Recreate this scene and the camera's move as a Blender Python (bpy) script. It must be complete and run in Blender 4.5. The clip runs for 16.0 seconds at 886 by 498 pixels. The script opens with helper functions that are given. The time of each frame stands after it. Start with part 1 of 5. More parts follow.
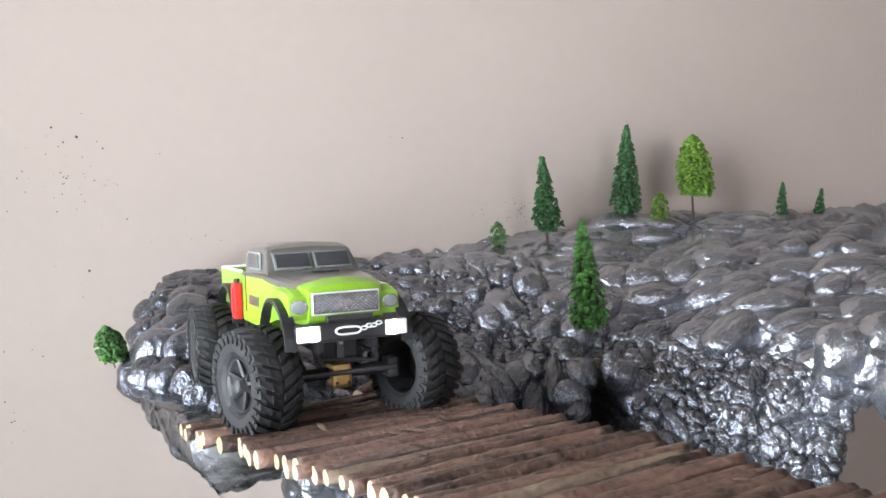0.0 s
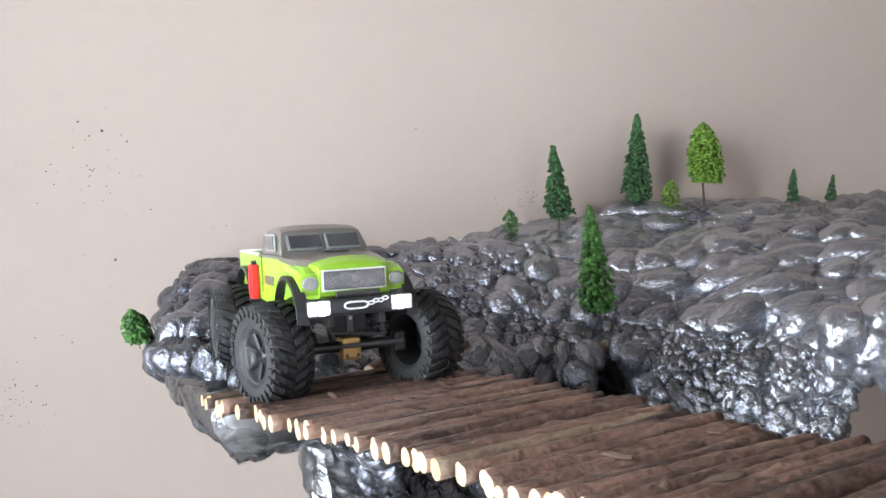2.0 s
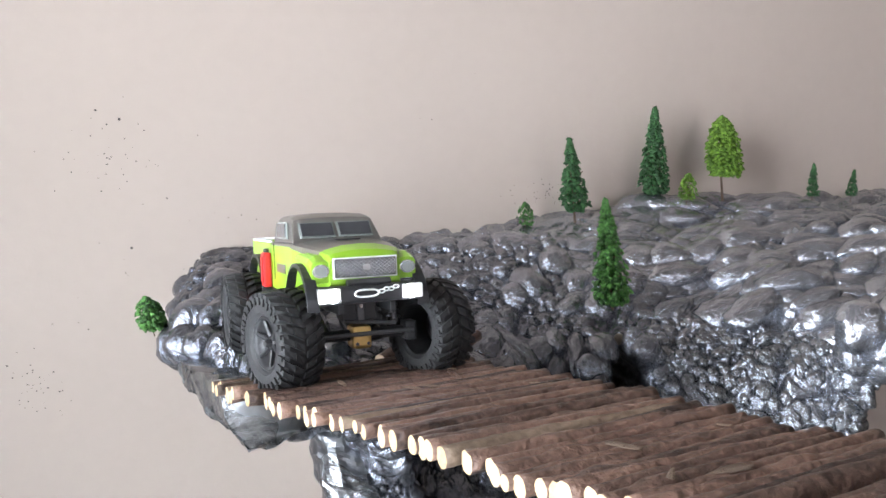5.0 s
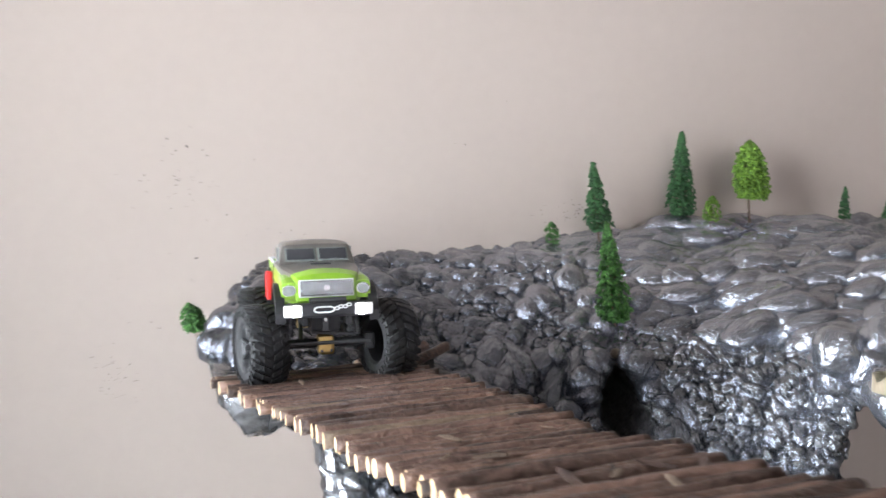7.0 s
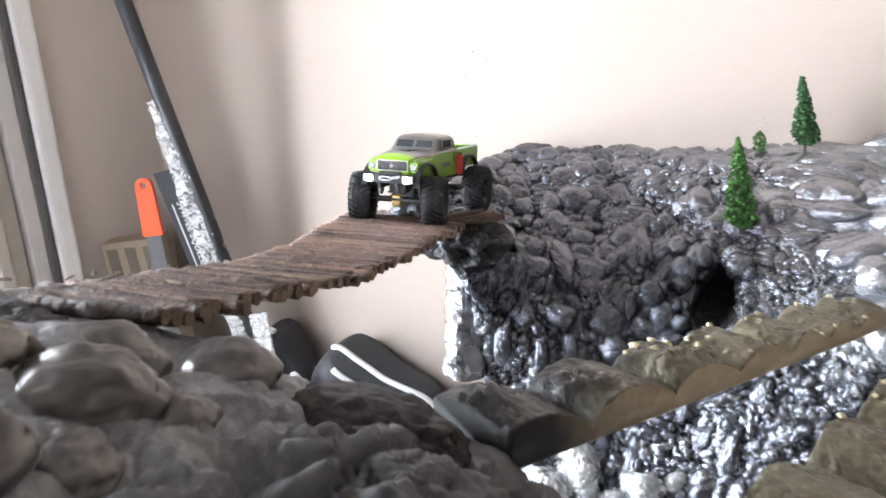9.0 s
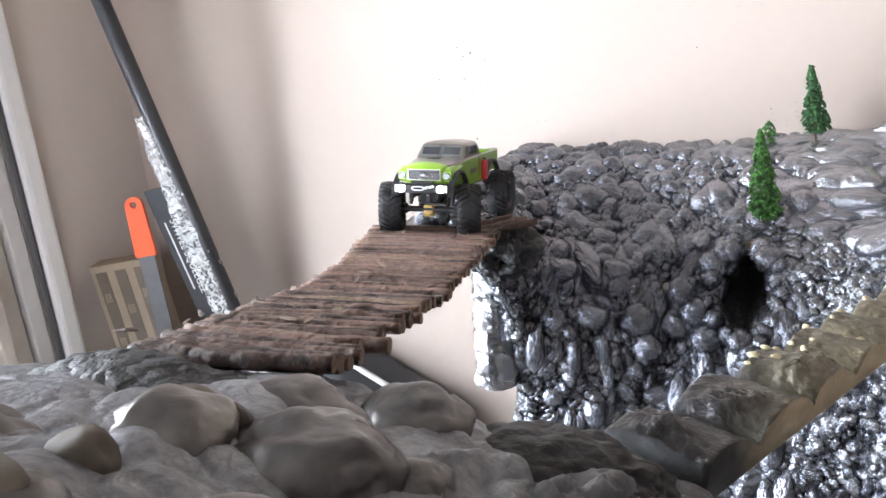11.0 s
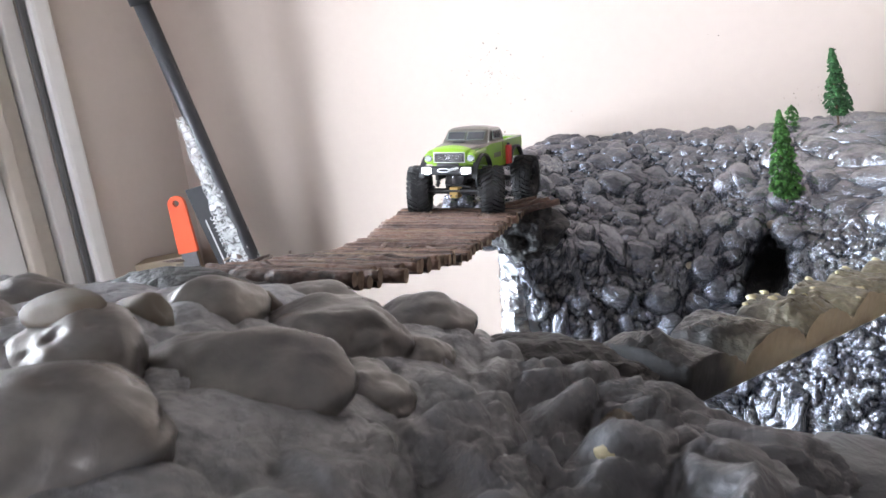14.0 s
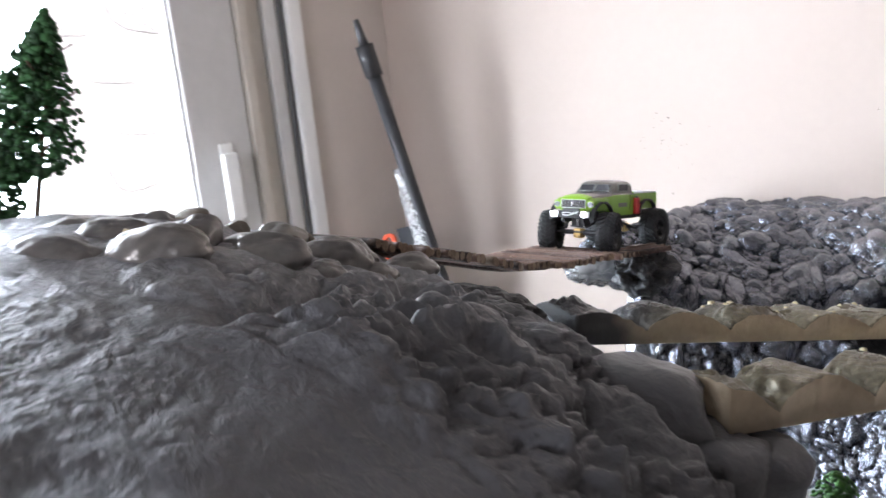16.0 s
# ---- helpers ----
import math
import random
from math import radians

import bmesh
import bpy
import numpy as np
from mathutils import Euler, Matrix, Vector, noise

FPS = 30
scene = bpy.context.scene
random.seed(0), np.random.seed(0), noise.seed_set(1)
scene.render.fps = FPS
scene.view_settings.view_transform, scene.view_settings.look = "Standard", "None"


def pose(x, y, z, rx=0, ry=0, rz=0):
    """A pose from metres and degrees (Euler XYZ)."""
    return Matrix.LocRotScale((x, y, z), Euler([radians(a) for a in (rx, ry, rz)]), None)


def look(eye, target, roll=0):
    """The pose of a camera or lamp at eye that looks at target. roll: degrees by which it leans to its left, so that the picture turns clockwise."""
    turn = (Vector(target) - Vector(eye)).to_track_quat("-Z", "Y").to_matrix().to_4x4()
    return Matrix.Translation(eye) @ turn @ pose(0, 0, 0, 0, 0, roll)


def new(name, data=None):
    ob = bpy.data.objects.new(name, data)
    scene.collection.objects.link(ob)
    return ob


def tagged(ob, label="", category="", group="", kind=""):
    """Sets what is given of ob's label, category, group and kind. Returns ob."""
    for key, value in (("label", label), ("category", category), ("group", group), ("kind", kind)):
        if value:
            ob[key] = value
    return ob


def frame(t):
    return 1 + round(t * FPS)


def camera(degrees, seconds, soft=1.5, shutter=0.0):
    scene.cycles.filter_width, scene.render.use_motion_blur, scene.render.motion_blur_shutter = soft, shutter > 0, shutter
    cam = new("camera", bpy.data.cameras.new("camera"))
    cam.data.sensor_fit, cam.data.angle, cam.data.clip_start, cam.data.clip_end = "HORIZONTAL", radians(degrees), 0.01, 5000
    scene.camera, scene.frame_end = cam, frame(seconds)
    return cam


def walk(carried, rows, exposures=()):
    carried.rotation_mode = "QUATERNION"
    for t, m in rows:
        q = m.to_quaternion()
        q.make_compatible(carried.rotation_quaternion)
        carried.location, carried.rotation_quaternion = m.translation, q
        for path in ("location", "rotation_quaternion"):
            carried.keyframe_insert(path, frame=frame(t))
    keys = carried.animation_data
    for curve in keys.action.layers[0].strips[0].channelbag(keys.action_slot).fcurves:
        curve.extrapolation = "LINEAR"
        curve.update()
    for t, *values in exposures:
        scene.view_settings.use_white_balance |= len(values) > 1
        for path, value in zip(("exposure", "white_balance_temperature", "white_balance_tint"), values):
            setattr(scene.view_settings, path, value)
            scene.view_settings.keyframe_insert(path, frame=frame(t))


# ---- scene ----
cam = camera(58.3, 16.0, 1.5, 0.5)
METRES, EYE, TILT, LEAN, TURN = 1.3, 1.2, -10.4, -1.7, -21.0
ROWS = [
    (0.0, 0.0, 0.0, 0.0, 0.0, 0.0, -0.0),
    (0.5, 0.0112, -0.0132, -0.001, 1.71, 0.03, -0.81),
    (1.0, 0.0007, -0.0118, -0.0016, 2.03, 0.09, -0.11),
    (1.5, 0.0011, -0.0167, -0.0056, 1.78, -0.18, 0.35),
    (2.0, 0.0083, -0.019, -0.0066, 1.57, -0.39, 0.41),
    (2.5, 0.0125, -0.0228, -0.0069, 1.5, -0.5, 0.34),
    (3.0, 0.0091, -0.0246, -0.0073, 1.67, -0.6, 0.13),
    (3.5, 0.0087, -0.0214, -0.0083, 1.9, -0.69, -0.07),
    (4.0, 0.0079, -0.0161, -0.0087, 2.16, -0.73, -0.2),
    (6.5, 0.0408, -0.0326, -0.0071, 6.18, -0.73, -0.59),
    (7.0, 0.0955, -0.0759, 0.0046, 10.44, -0.62, -1.17),
    (7.5, 0.1709, -0.1471, 0.0324, 22.42, -2.73, -1.48),
    (8.0, 0.304, -0.1853, 0.0949, 33.92, -3.9, -1.45),
    (8.5, 0.4633, -0.1427, 0.0466, 41.19, -8.62, -3.88),
    (9.0, 0.4797, -0.1129, 0.0504, 46.87, -11.79, -4.83),
    (9.2, 0.466, -0.111, 0.0645, 47.6, -11.5, -4.4),
    (11.5, 0.4212, -0.1464, 0.0469, 42.61, -11.78, -1.9),
    (12.0, 0.4237, -0.1445, 0.0434, 42.57, -12.14, -1.53),
    (12.5, 0.4248, -0.144, 0.0409, 42.9, -12.31, -1.2),
    (13.0, 0.4291, -0.1534, 0.0401, 43.52, -12.23, -1.01),
    (13.5, 0.439, -0.1628, 0.0398, 44.46, -11.79, -1.02),
    (14.0, 0.4518, -0.1621, 0.0322, 45.93, -11.03, -1.1),
    (14.5, 0.4678, -0.1738, 0.0264, 47.47, -10.1, -1.28),
    (15.0, 0.5088, -0.1783, 0.0284, 51.86, -8.25, -1.49),
    (15.5, 0.5648, -0.1767, 0.0198, 57.13, -7.49, -2.3),
    (16.0, 0.6478, -0.1658, 0.0235, 64.12, -6.89, -3.14),
]
EXPO = [(0.0, 0.44, 6600, 16), (7.5, 0.44, 6550, 16), (8.0, 0.55, 6550, 16), (8.5, 0.85, 6500, 15), (9.0, 1.15, 6600, 17), (12.5, 1.1, 6450, 17), (14.5, 1.05, 6400, 17), (16.0, 0.95, 6350, 17)]
walk(cam, [(t, pose(0, 0, EYE, TILT, LEAN, TURN) @ pose(METRES * x, METRES * y, METRES * z, 90 + pitch, roll, yaw)) for t, x, y, z, yaw, pitch, roll in ROWS],
     exposures=EXPO)

# ---- light ----
world = bpy.data.worlds.new("world")
scene.world = world
world.use_nodes = True
wn = world.node_tree
sky = wn.nodes.new("ShaderNodeTexSky")
sky.sky_type, sky.sun_disc = "NISHITA", False
sky.sun_elevation, sky.sun_rotation = radians(55), radians(80)
wn.links.new(sky.outputs["Color"], wn.nodes["Background"].inputs["Color"])
wn.nodes["Background"].inputs["Strength"].default_value = 0.15

sun = new("sun", bpy.data.lights.new("sun", "SUN"))
sun.data.energy, sun.data.angle, sun.data.color = 3.4, radians(0.6), (1.0, 0.96, 0.9)
sun.matrix_world = look((3.4, 0.6, 5.0), (0.0, 0.0, 0.0))

WALL_X, WALL_Y = -0.85, 0.98

def area_lamp(name, eye, target, sx, sy, watts, colour):
    ob = new(name, bpy.data.lights.new(name, "AREA"))
    ob.data.shape, ob.data.size, ob.data.size_y = "RECTANGLE", sx, sy
    ob.data.energy, ob.data.color = watts, colour
    ob.matrix_world = look(eye, target)
    return ob

# daylight in the glazed door's opening and in an assumed, unseen window behind
area_lamp("door_daylight", (WALL_X - 0.49, -0.22, 1.05), (0.35, 0.05, 0.45), 1.0, 1.7, 54.0, (0.80, 0.925, 1.0))
area_lamp("window_daylight", (0.5, -2.62, 1.60), (0.7, 0.9, 0.9), 1.1, 0.9, 24.0, (0.97, 0.98, 1.0))


# ---- materials ----
def material(name, base, rough=0.6, metal=0.0, bump=0.0, scale=40.0, vary=0.12, tint=None, island=0.0, obj=0.0, rvar=0.0, coat=0.0, crease=0.0, wrinkle=0.0):
    """Two scales of noise mix a darker and a lighter tone; island and obj shift the tone from piece to piece."""
    m = bpy.data.materials.new(name)
    m.use_nodes = True
    nt = m.node_tree
    bsdf = nt.nodes["Principled BSDF"]
    bsdf.inputs["Roughness"].default_value = rough
    bsdf.inputs["Metallic"].default_value = metal
    bsdf.inputs["Coat Weight"].default_value = coat
    co = nt.nodes.new("ShaderNodeTexCoord")
    n1 = nt.nodes.new("ShaderNodeTexNoise")
    n1.inputs["Scale"].default_value, n1.inputs["Detail"].default_value = scale, 6.0
    n2 = nt.nodes.new("ShaderNodeTexNoise")
    n2.inputs["Scale"].default_value, n2.inputs["Detail"].default_value = scale * 0.13, 3.0
    for n in (n1, n2):
        nt.links.new(co.outputs["Object"], n.inputs["Vector"])

    def mad(a, k, b):
        x = nt.nodes.new("ShaderNodeMath")
        x.operation, x.inputs[1].default_value = "MULTIPLY_ADD", k
        nt.links.new(a, x.inputs[0])
        if isinstance(b, float):
            x.inputs[2].default_value = b
        else:
            nt.links.new(b, x.inputs[2])
        return x.outputs[0]

    fac = mad(n2.outputs["Fac"], 0.9, mad(n1.outputs["Fac"], 1.1, -0.5))
    if island:
        g = nt.nodes.new("ShaderNodeNewGeometry")
        fac = mad(g.outputs["Random Per Island"], island, mad(fac, 1.0, -island / 2))
    if obj:
        g = nt.nodes.new("ShaderNodeObjectInfo")
        fac = mad(g.outputs["Random"], obj, mad(fac, 1.0, -obj / 2))
    mix = nt.nodes.new("ShaderNodeMix")
    mix.data_type, mix.clamp_factor = "RGBA", True
    lo = [c * (1 - vary) for c in base]
    hi = list(tint) if tint else [min(1.0, c * (1 + vary)) for c in base]
    mix.inputs[6].default_value, mix.inputs[7].default_value = (*lo, 1), (*hi, 1)
    nt.links.new(fac, mix.inputs[0])
    nt.links.new(mix.outputs[2], bsdf.inputs["Base Color"])
    if rvar:
        nt.links.new(mad(n2.outputs["Fac"], rvar * 2, rough - rvar), bsdf.inputs["Roughness"])
    if bump:
        b = nt.nodes.new("ShaderNodeBump")
        b.inputs["Strength"].default_value, b.inputs["Distance"].default_value = bump, 0.45 / scale
        height = n1.outputs["Fac"]
        if crease:
            vo = nt.nodes.new("ShaderNodeTexVoronoi")
            vo.inputs["Scale"].default_value = crease
            nt.links.new(co.outputs["Object"], vo.inputs["Vector"])
            height = mad(vo.outputs["Distance"], -0.6, height)
        nt.links.new(height, b.inputs["Height"])
        if wrinkle:
            n3 = nt.nodes.new("ShaderNodeTexNoise")
            n3.inputs["Scale"].default_value, n3.inputs["Detail"].default_value, n3.inputs["Distortion"].default_value = 75.0, 4.0, 1.2
            nt.links.new(co.outputs["Object"], n3.inputs["Vector"])
            b3 = nt.nodes.new("ShaderNodeBump")
            b3.inputs["Strength"].default_value, b3.inputs["Distance"].default_value = wrinkle, 0.006
            nt.links.new(n3.outputs["Fac"], b3.inputs["Height"])
            nt.links.new(b3.outputs["Normal"], b.inputs["Normal"])
        nt.links.new(b.outputs["Normal"], bsdf.inputs["Normal"])
    return m

def emitter(name, colour, strength):
    m = bpy.data.materials.new(name)
    m.use_nodes = True
    b = m.node_tree.nodes["Principled BSDF"]
    b.inputs["Emission Color"].default_value, b.inputs["Emission Strength"].default_value = (*colour, 1), strength
    return m

def clear(name, tint=(1, 1, 1), rough=0.02):
    m = bpy.data.materials.new(name)
    m.use_nodes = True
    b = m.node_tree.nodes["Principled BSDF"]
    b.inputs["Base Color"].default_value = (*tint, 1)
    b.inputs["Transmission Weight"].default_value, b.inputs["Roughness"].default_value, b.inputs["IOR"].default_value = 1.0, rough, 1.1
    return m

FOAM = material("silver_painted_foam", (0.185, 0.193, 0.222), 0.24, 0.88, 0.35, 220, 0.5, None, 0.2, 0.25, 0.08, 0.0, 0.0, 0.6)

def graded(m, colour, x0, x1, rise=2.5, blotch=0.35):
    """Blends in a second colour along x and height, with an uneven border."""
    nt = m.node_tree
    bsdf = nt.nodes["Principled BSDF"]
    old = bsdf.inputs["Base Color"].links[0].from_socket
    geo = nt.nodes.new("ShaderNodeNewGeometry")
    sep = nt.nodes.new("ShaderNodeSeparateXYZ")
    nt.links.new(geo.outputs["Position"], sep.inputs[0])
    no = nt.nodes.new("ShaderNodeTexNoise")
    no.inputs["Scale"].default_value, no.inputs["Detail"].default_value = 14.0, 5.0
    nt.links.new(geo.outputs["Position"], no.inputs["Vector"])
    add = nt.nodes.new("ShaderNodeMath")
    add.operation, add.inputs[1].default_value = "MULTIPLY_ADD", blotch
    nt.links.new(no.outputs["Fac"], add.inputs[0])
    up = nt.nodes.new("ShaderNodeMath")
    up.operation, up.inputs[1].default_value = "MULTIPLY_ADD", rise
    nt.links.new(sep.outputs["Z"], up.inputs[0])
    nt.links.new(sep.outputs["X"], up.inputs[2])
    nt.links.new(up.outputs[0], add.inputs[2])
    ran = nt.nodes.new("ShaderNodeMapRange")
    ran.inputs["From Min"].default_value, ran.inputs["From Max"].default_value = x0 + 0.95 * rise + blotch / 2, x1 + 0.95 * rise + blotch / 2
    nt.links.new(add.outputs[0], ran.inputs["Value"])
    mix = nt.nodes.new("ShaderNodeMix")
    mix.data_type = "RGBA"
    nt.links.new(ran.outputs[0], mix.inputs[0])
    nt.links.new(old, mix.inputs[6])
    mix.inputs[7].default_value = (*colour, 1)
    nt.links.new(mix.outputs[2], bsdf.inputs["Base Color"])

# lighter to the right and upward: silver paint, with brightness of light painted in
graded(FOAM, (0.43, 0.443, 0.482), 0.29, 0.68, 2.6)

FOAM_ROUGH = material("crinkled_silver_foam", (0.50, 0.50, 0.51), 0.26, 0.70, 0.9, 130, 0.6, None, 0.5, 0.0, 0.12, 0.0, 160, 0.6)
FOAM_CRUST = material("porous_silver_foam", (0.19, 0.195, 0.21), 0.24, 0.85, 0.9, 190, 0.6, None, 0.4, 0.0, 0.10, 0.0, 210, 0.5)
# same lightening on the porous foam, paint tone and light together
graded(FOAM_CRUST, (0.40, 0.41, 0.43), 0.32, 0.75, 1.6)
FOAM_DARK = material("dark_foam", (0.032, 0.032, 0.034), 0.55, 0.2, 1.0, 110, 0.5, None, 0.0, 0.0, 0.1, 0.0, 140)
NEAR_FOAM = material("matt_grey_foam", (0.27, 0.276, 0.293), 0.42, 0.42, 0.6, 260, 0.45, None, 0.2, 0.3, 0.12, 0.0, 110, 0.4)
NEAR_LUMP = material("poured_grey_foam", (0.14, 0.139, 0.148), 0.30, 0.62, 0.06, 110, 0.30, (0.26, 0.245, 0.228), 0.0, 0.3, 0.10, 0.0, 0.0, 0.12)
# takes a darker tone from about x 0.35 on
graded(NEAR_FOAM, (0.130, 0.133, 0.142), 0.35, 0.42, 0.0, 0.10)
FOIL = material("foil_tape", (0.30, 0.308, 0.325), 0.27, 0.97, 0.20, 60, 0.12, None, 0.0, 0.0, 0.08, 0.0, 40, 0.35)
PLASTER = material("cream_plaster", (0.43, 0.357, 0.310), 0.85, 0.0, 0.06, 60, 0.025)
# wall plaster again, lightened in colour to offset the door wall's shade
PLASTER_LIGHTER = material("lightened_plaster", (0.56, 0.49, 0.44), 0.85, 0.0, 0.06, 60, 0.03)
# unseen walls and ceiling, kept dark to cut bounce light in the room
FAR_WALL = material("beige_wall_paint", (0.22, 0.195, 0.175), 0.85, 0.0, 0.06, 60, 0.05)
FLOOR = material("floor_tile", (0.24, 0.215, 0.19), 0.5, 0.0, 0.1, 12, 0.12)
BARK = material("twig_bark", (0.058, 0.031, 0.023), 0.52, 0.0, 1.0, 260, 0.6, (0.20, 0.115, 0.084), 0.0, 0.9, 0.15, 0.0, 0.0, 0.35)
BARK_PALE = material("peeled_bark", (0.20, 0.13, 0.085), 0.7, 0.0, 0.7, 240, 0.4, (0.34, 0.25, 0.18), 0.0, 0.5)
WOOD_END = material("cut_wood", (0.46, 0.29, 0.14), 0.8, 0.0, 0.2, 400, 0.3, (0.62, 0.44, 0.25), 0.0, 0.5)
SAND = material("sand_coated_foam", (0.10, 0.088, 0.058), 0.30, 0.3, 1.0, 260, 0.5, (0.27, 0.24, 0.165), 0.0, 0.0, 0.15)
graded(SAND, (0.045, 0.045, 0.047), 0.475, 0.435, 0.0, 0.06)
SAND_SIDE = material("bare_foam_edge", (0.37, 0.30, 0.21), 0.8, 0.0, 0.4, 200, 0.15)
graded(SAND_SIDE, (0.045, 0.045, 0.047), 0.452, 0.438, 0.0, 0.03)
BROWN_FOAM = material("raw_brown_foam", (0.12, 0.09, 0.06), 0.6, 0.0, 0.8, 200, 0.4)
TAN_FOAM = material("raw_tan_foam", (0.27, 0.20, 0.11), 0.5, 0.0, 0.3, 120, 0.5, (0.13, 0.12, 0.11), 0.0, 0.0, 0.1)
YELLOW_FOAM = material("raw_yellow_foam", (0.46, 0.40, 0.25), 0.7, 0.0, 0.3, 200, 0.2)
FRAME = material("grey_white_frame", (0.58, 0.56, 0.54), 0.45, 0.0, 0.08, 50, 0.06)
FRAME_TAN = material("beige_frame", (0.52, 0.47, 0.41), 0.5, 0.0, 0.08, 50, 0.08)
FRAME_DARK = material("dark_seal", (0.10, 0.10, 0.10), 0.6, 0.0, 0.1, 50, 0.1)
WHITE = material("white_plastic", (0.8, 0.79, 0.77), 0.4, 0.0, 0.02, 60, 0.03)
STONE = material("pale_stone", (0.80, 0.775, 0.74), 0.85, 0.0, 0.7, 14, 0.2, None, 0.0, 0.6)
MORTAR = material("pale_mortar", (0.80, 0.78, 0.75), 0.9, 0.0, 0.5, 20, 0.1)
DARKGREEN = material("dark_green_foliage", (0.022, 0.085, 0.028), 0.75, 0.0, 0.5, 400, 0.5, (0.04, 0.14, 0.04), 0.9)
MIDGREEN = material("green_foliage", (0.03, 0.115, 0.02), 0.75, 0.0, 0.5, 400, 0.5, (0.06, 0.19, 0.03), 0.9)
LIGHTGREEN = material("light_green_foliage", (0.085, 0.2, 0.015), 0.75, 0.0, 0.5, 400, 0.4, (0.17, 0.32, 0.03), 0.9)
TRUNK = material("tree_trunk", (0.10, 0.065, 0.04), 0.8, 0.0, 0.4, 300, 0.3)
RUBBER = material("tyre_rubber", (0.018, 0.018, 0.019), 0.62, 0.0, 0.25, 500, 0.3)
BLACK = material("black_plastic", (0.02, 0.02, 0.022), 0.45, 0.0, 0.08, 300, 0.2)
GREENPAINT = material("lime_green_paint", (0.235, 0.44, 0.028), 0.3, 0.0, 0.02, 100, 0.05, None, 0, 0, 0.03, 0.4)
GREYPAINT = material("brown_grey_metallic_paint", (0.20, 0.185, 0.17), 0.32, 0.6, 0.03, 200, 0.08, None, 0, 0, 0.03, 0.4)
TRIM = material("white_trim_paint", (0.75, 0.75, 0.74), 0.35, 0.0, 0.02, 100, 0.04)
CHROME = material("chrome_mesh", (0.75, 0.75, 0.76), 0.25, 1.0, 0.02, 200, 0.05)
STEEL = material("dark_steel", (0.12, 0.12, 0.125), 0.4, 0.8, 0.05, 300, 0.2)
BRASS = material("brass", (0.72, 0.50, 0.20), 0.35, 1.0, 0.08, 300, 0.15)
RED = material("red_plastic", (0.55, 0.02, 0.02), 0.4, 0.0, 0.03, 200, 0.1)
TINTED = material("smoked_window", (0.05, 0.05, 0.055), 0.12, 0.0, 0.0, 100, 0.2)
DARKENED_CUT = material("darkened_cut_wood", (0.22, 0.14, 0.09), 0.8, 0.0, 0.3, 400, 0.3, (0.38, 0.27, 0.19), 0.0, 0.6)
LED = emitter("headlamp_glow", (0.86, 0.88, 1.0), 60.0)
LENS = material("clear_headlight_lens", (0.5, 0.55, 0.52), 0.15, 0.6, 0.02, 200, 0.2)
ORANGE = material("orange_plastic", (0.85, 0.10, 0.02), 0.45, 0.0, 0.04, 200, 0.05)
CARD = material("brown_cardboard", (0.33, 0.265, 0.195), 0.85, 0.0, 0.15, 120, 0.12)
PRINT_DARK = material("dark_print", (0.16, 0.13, 0.10), 0.8, 0.0, 0.05, 120, 0.15)
PACK = material("black_card", (0.035, 0.036, 0.04), 0.45, 0.0, 0.05, 120, 0.15)
INK = material("pale_ink", (0.6, 0.6, 0.6), 0.6, 0.0, 0.0, 100, 0.03)
YELLOW = material("yellow_ink", (0.62, 0.66, 0.03), 0.6, 0.0, 0.0, 100, 0.03)
FABRIC = material("black_fabric", (0.028, 0.028, 0.032), 0.7, 0.0, 0.4, 400, 0.25)
PIPING = material("pale_piping", (0.55, 0.54, 0.53), 0.6, 0.0, 0.3, 400, 0.1)
FILM = material("crumpled_clear_film", (0.8, 0.8, 0.8), 0.18, 0.0, 1.0, 45, 0.1, None, 0, 0, 0.08, 0, 60)
def see_through(m, low, high):
    """Clear film: creases are milky, the rest is nearly clear."""
    nt = m.node_tree
    no = nt.nodes.new("ShaderNodeTexNoise")
    no.inputs["Scale"].default_value, no.inputs["Detail"].default_value, no.inputs["Distortion"].default_value = 70.0, 4.0, 1.5
    co = nt.nodes.new("ShaderNodeTexCoord")
    nt.links.new(co.outputs["Object"], no.inputs["Vector"])
    ran = nt.nodes.new("ShaderNodeMapRange")
    ran.inputs["From Min"].default_value, ran.inputs["From Max"].default_value = 0.42, 0.62
    ran.inputs["To Min"].default_value, ran.inputs["To Max"].default_value = low, high
    nt.links.new(no.outputs["Fac"], ran.inputs["Value"])
    nt.links.new(ran.outputs[0], nt.nodes["Principled BSDF"].inputs["Alpha"])

see_through(FILM, 0.25, 0.65)
POLE_MAT = material("dark_grey_pole", (0.055, 0.055, 0.058), 0.35, 0.5, 0.1, 60, 0.2)
GLASS = clear("door_glass")
SPECK = material("dark_speck", (0.06, 0.05, 0.045), 0.8, 0.0, 0.0, 100, 0.2)


# ---- builders ----
def mesh_of(name, verts, faces, mats, smooth=True):
    me = bpy.data.meshes.new(name)
    me.from_pydata([tuple(v) for v in verts], [], faces)
    for m in (mats if isinstance(mats, (list, tuple)) else [mats]):
        me.materials.append(m)
    if smooth:
        me.polygons.foreach_set("use_smooth", [True] * len(me.polygons))
    me.update()
    return me

def link_to(ob, parent, label=""):
    if parent is not None:
        ob.parent = parent
    return tagged(ob, label)

def part(name, bm, mat, parent=None, label="", smooth=False):
    bmesh.ops.recalc_face_normals(bm, faces=bm.faces)
    me = bpy.data.meshes.new(name)
    bm.to_mesh(me)
    bm.free()
    for m in (mat if isinstance(mat, (list, tuple)) else [mat]):
        me.materials.append(m)
    if smooth:
        me.polygons.foreach_set("use_smooth", [True] * len(me.polygons))
    return link_to(new(name, me), parent, label)

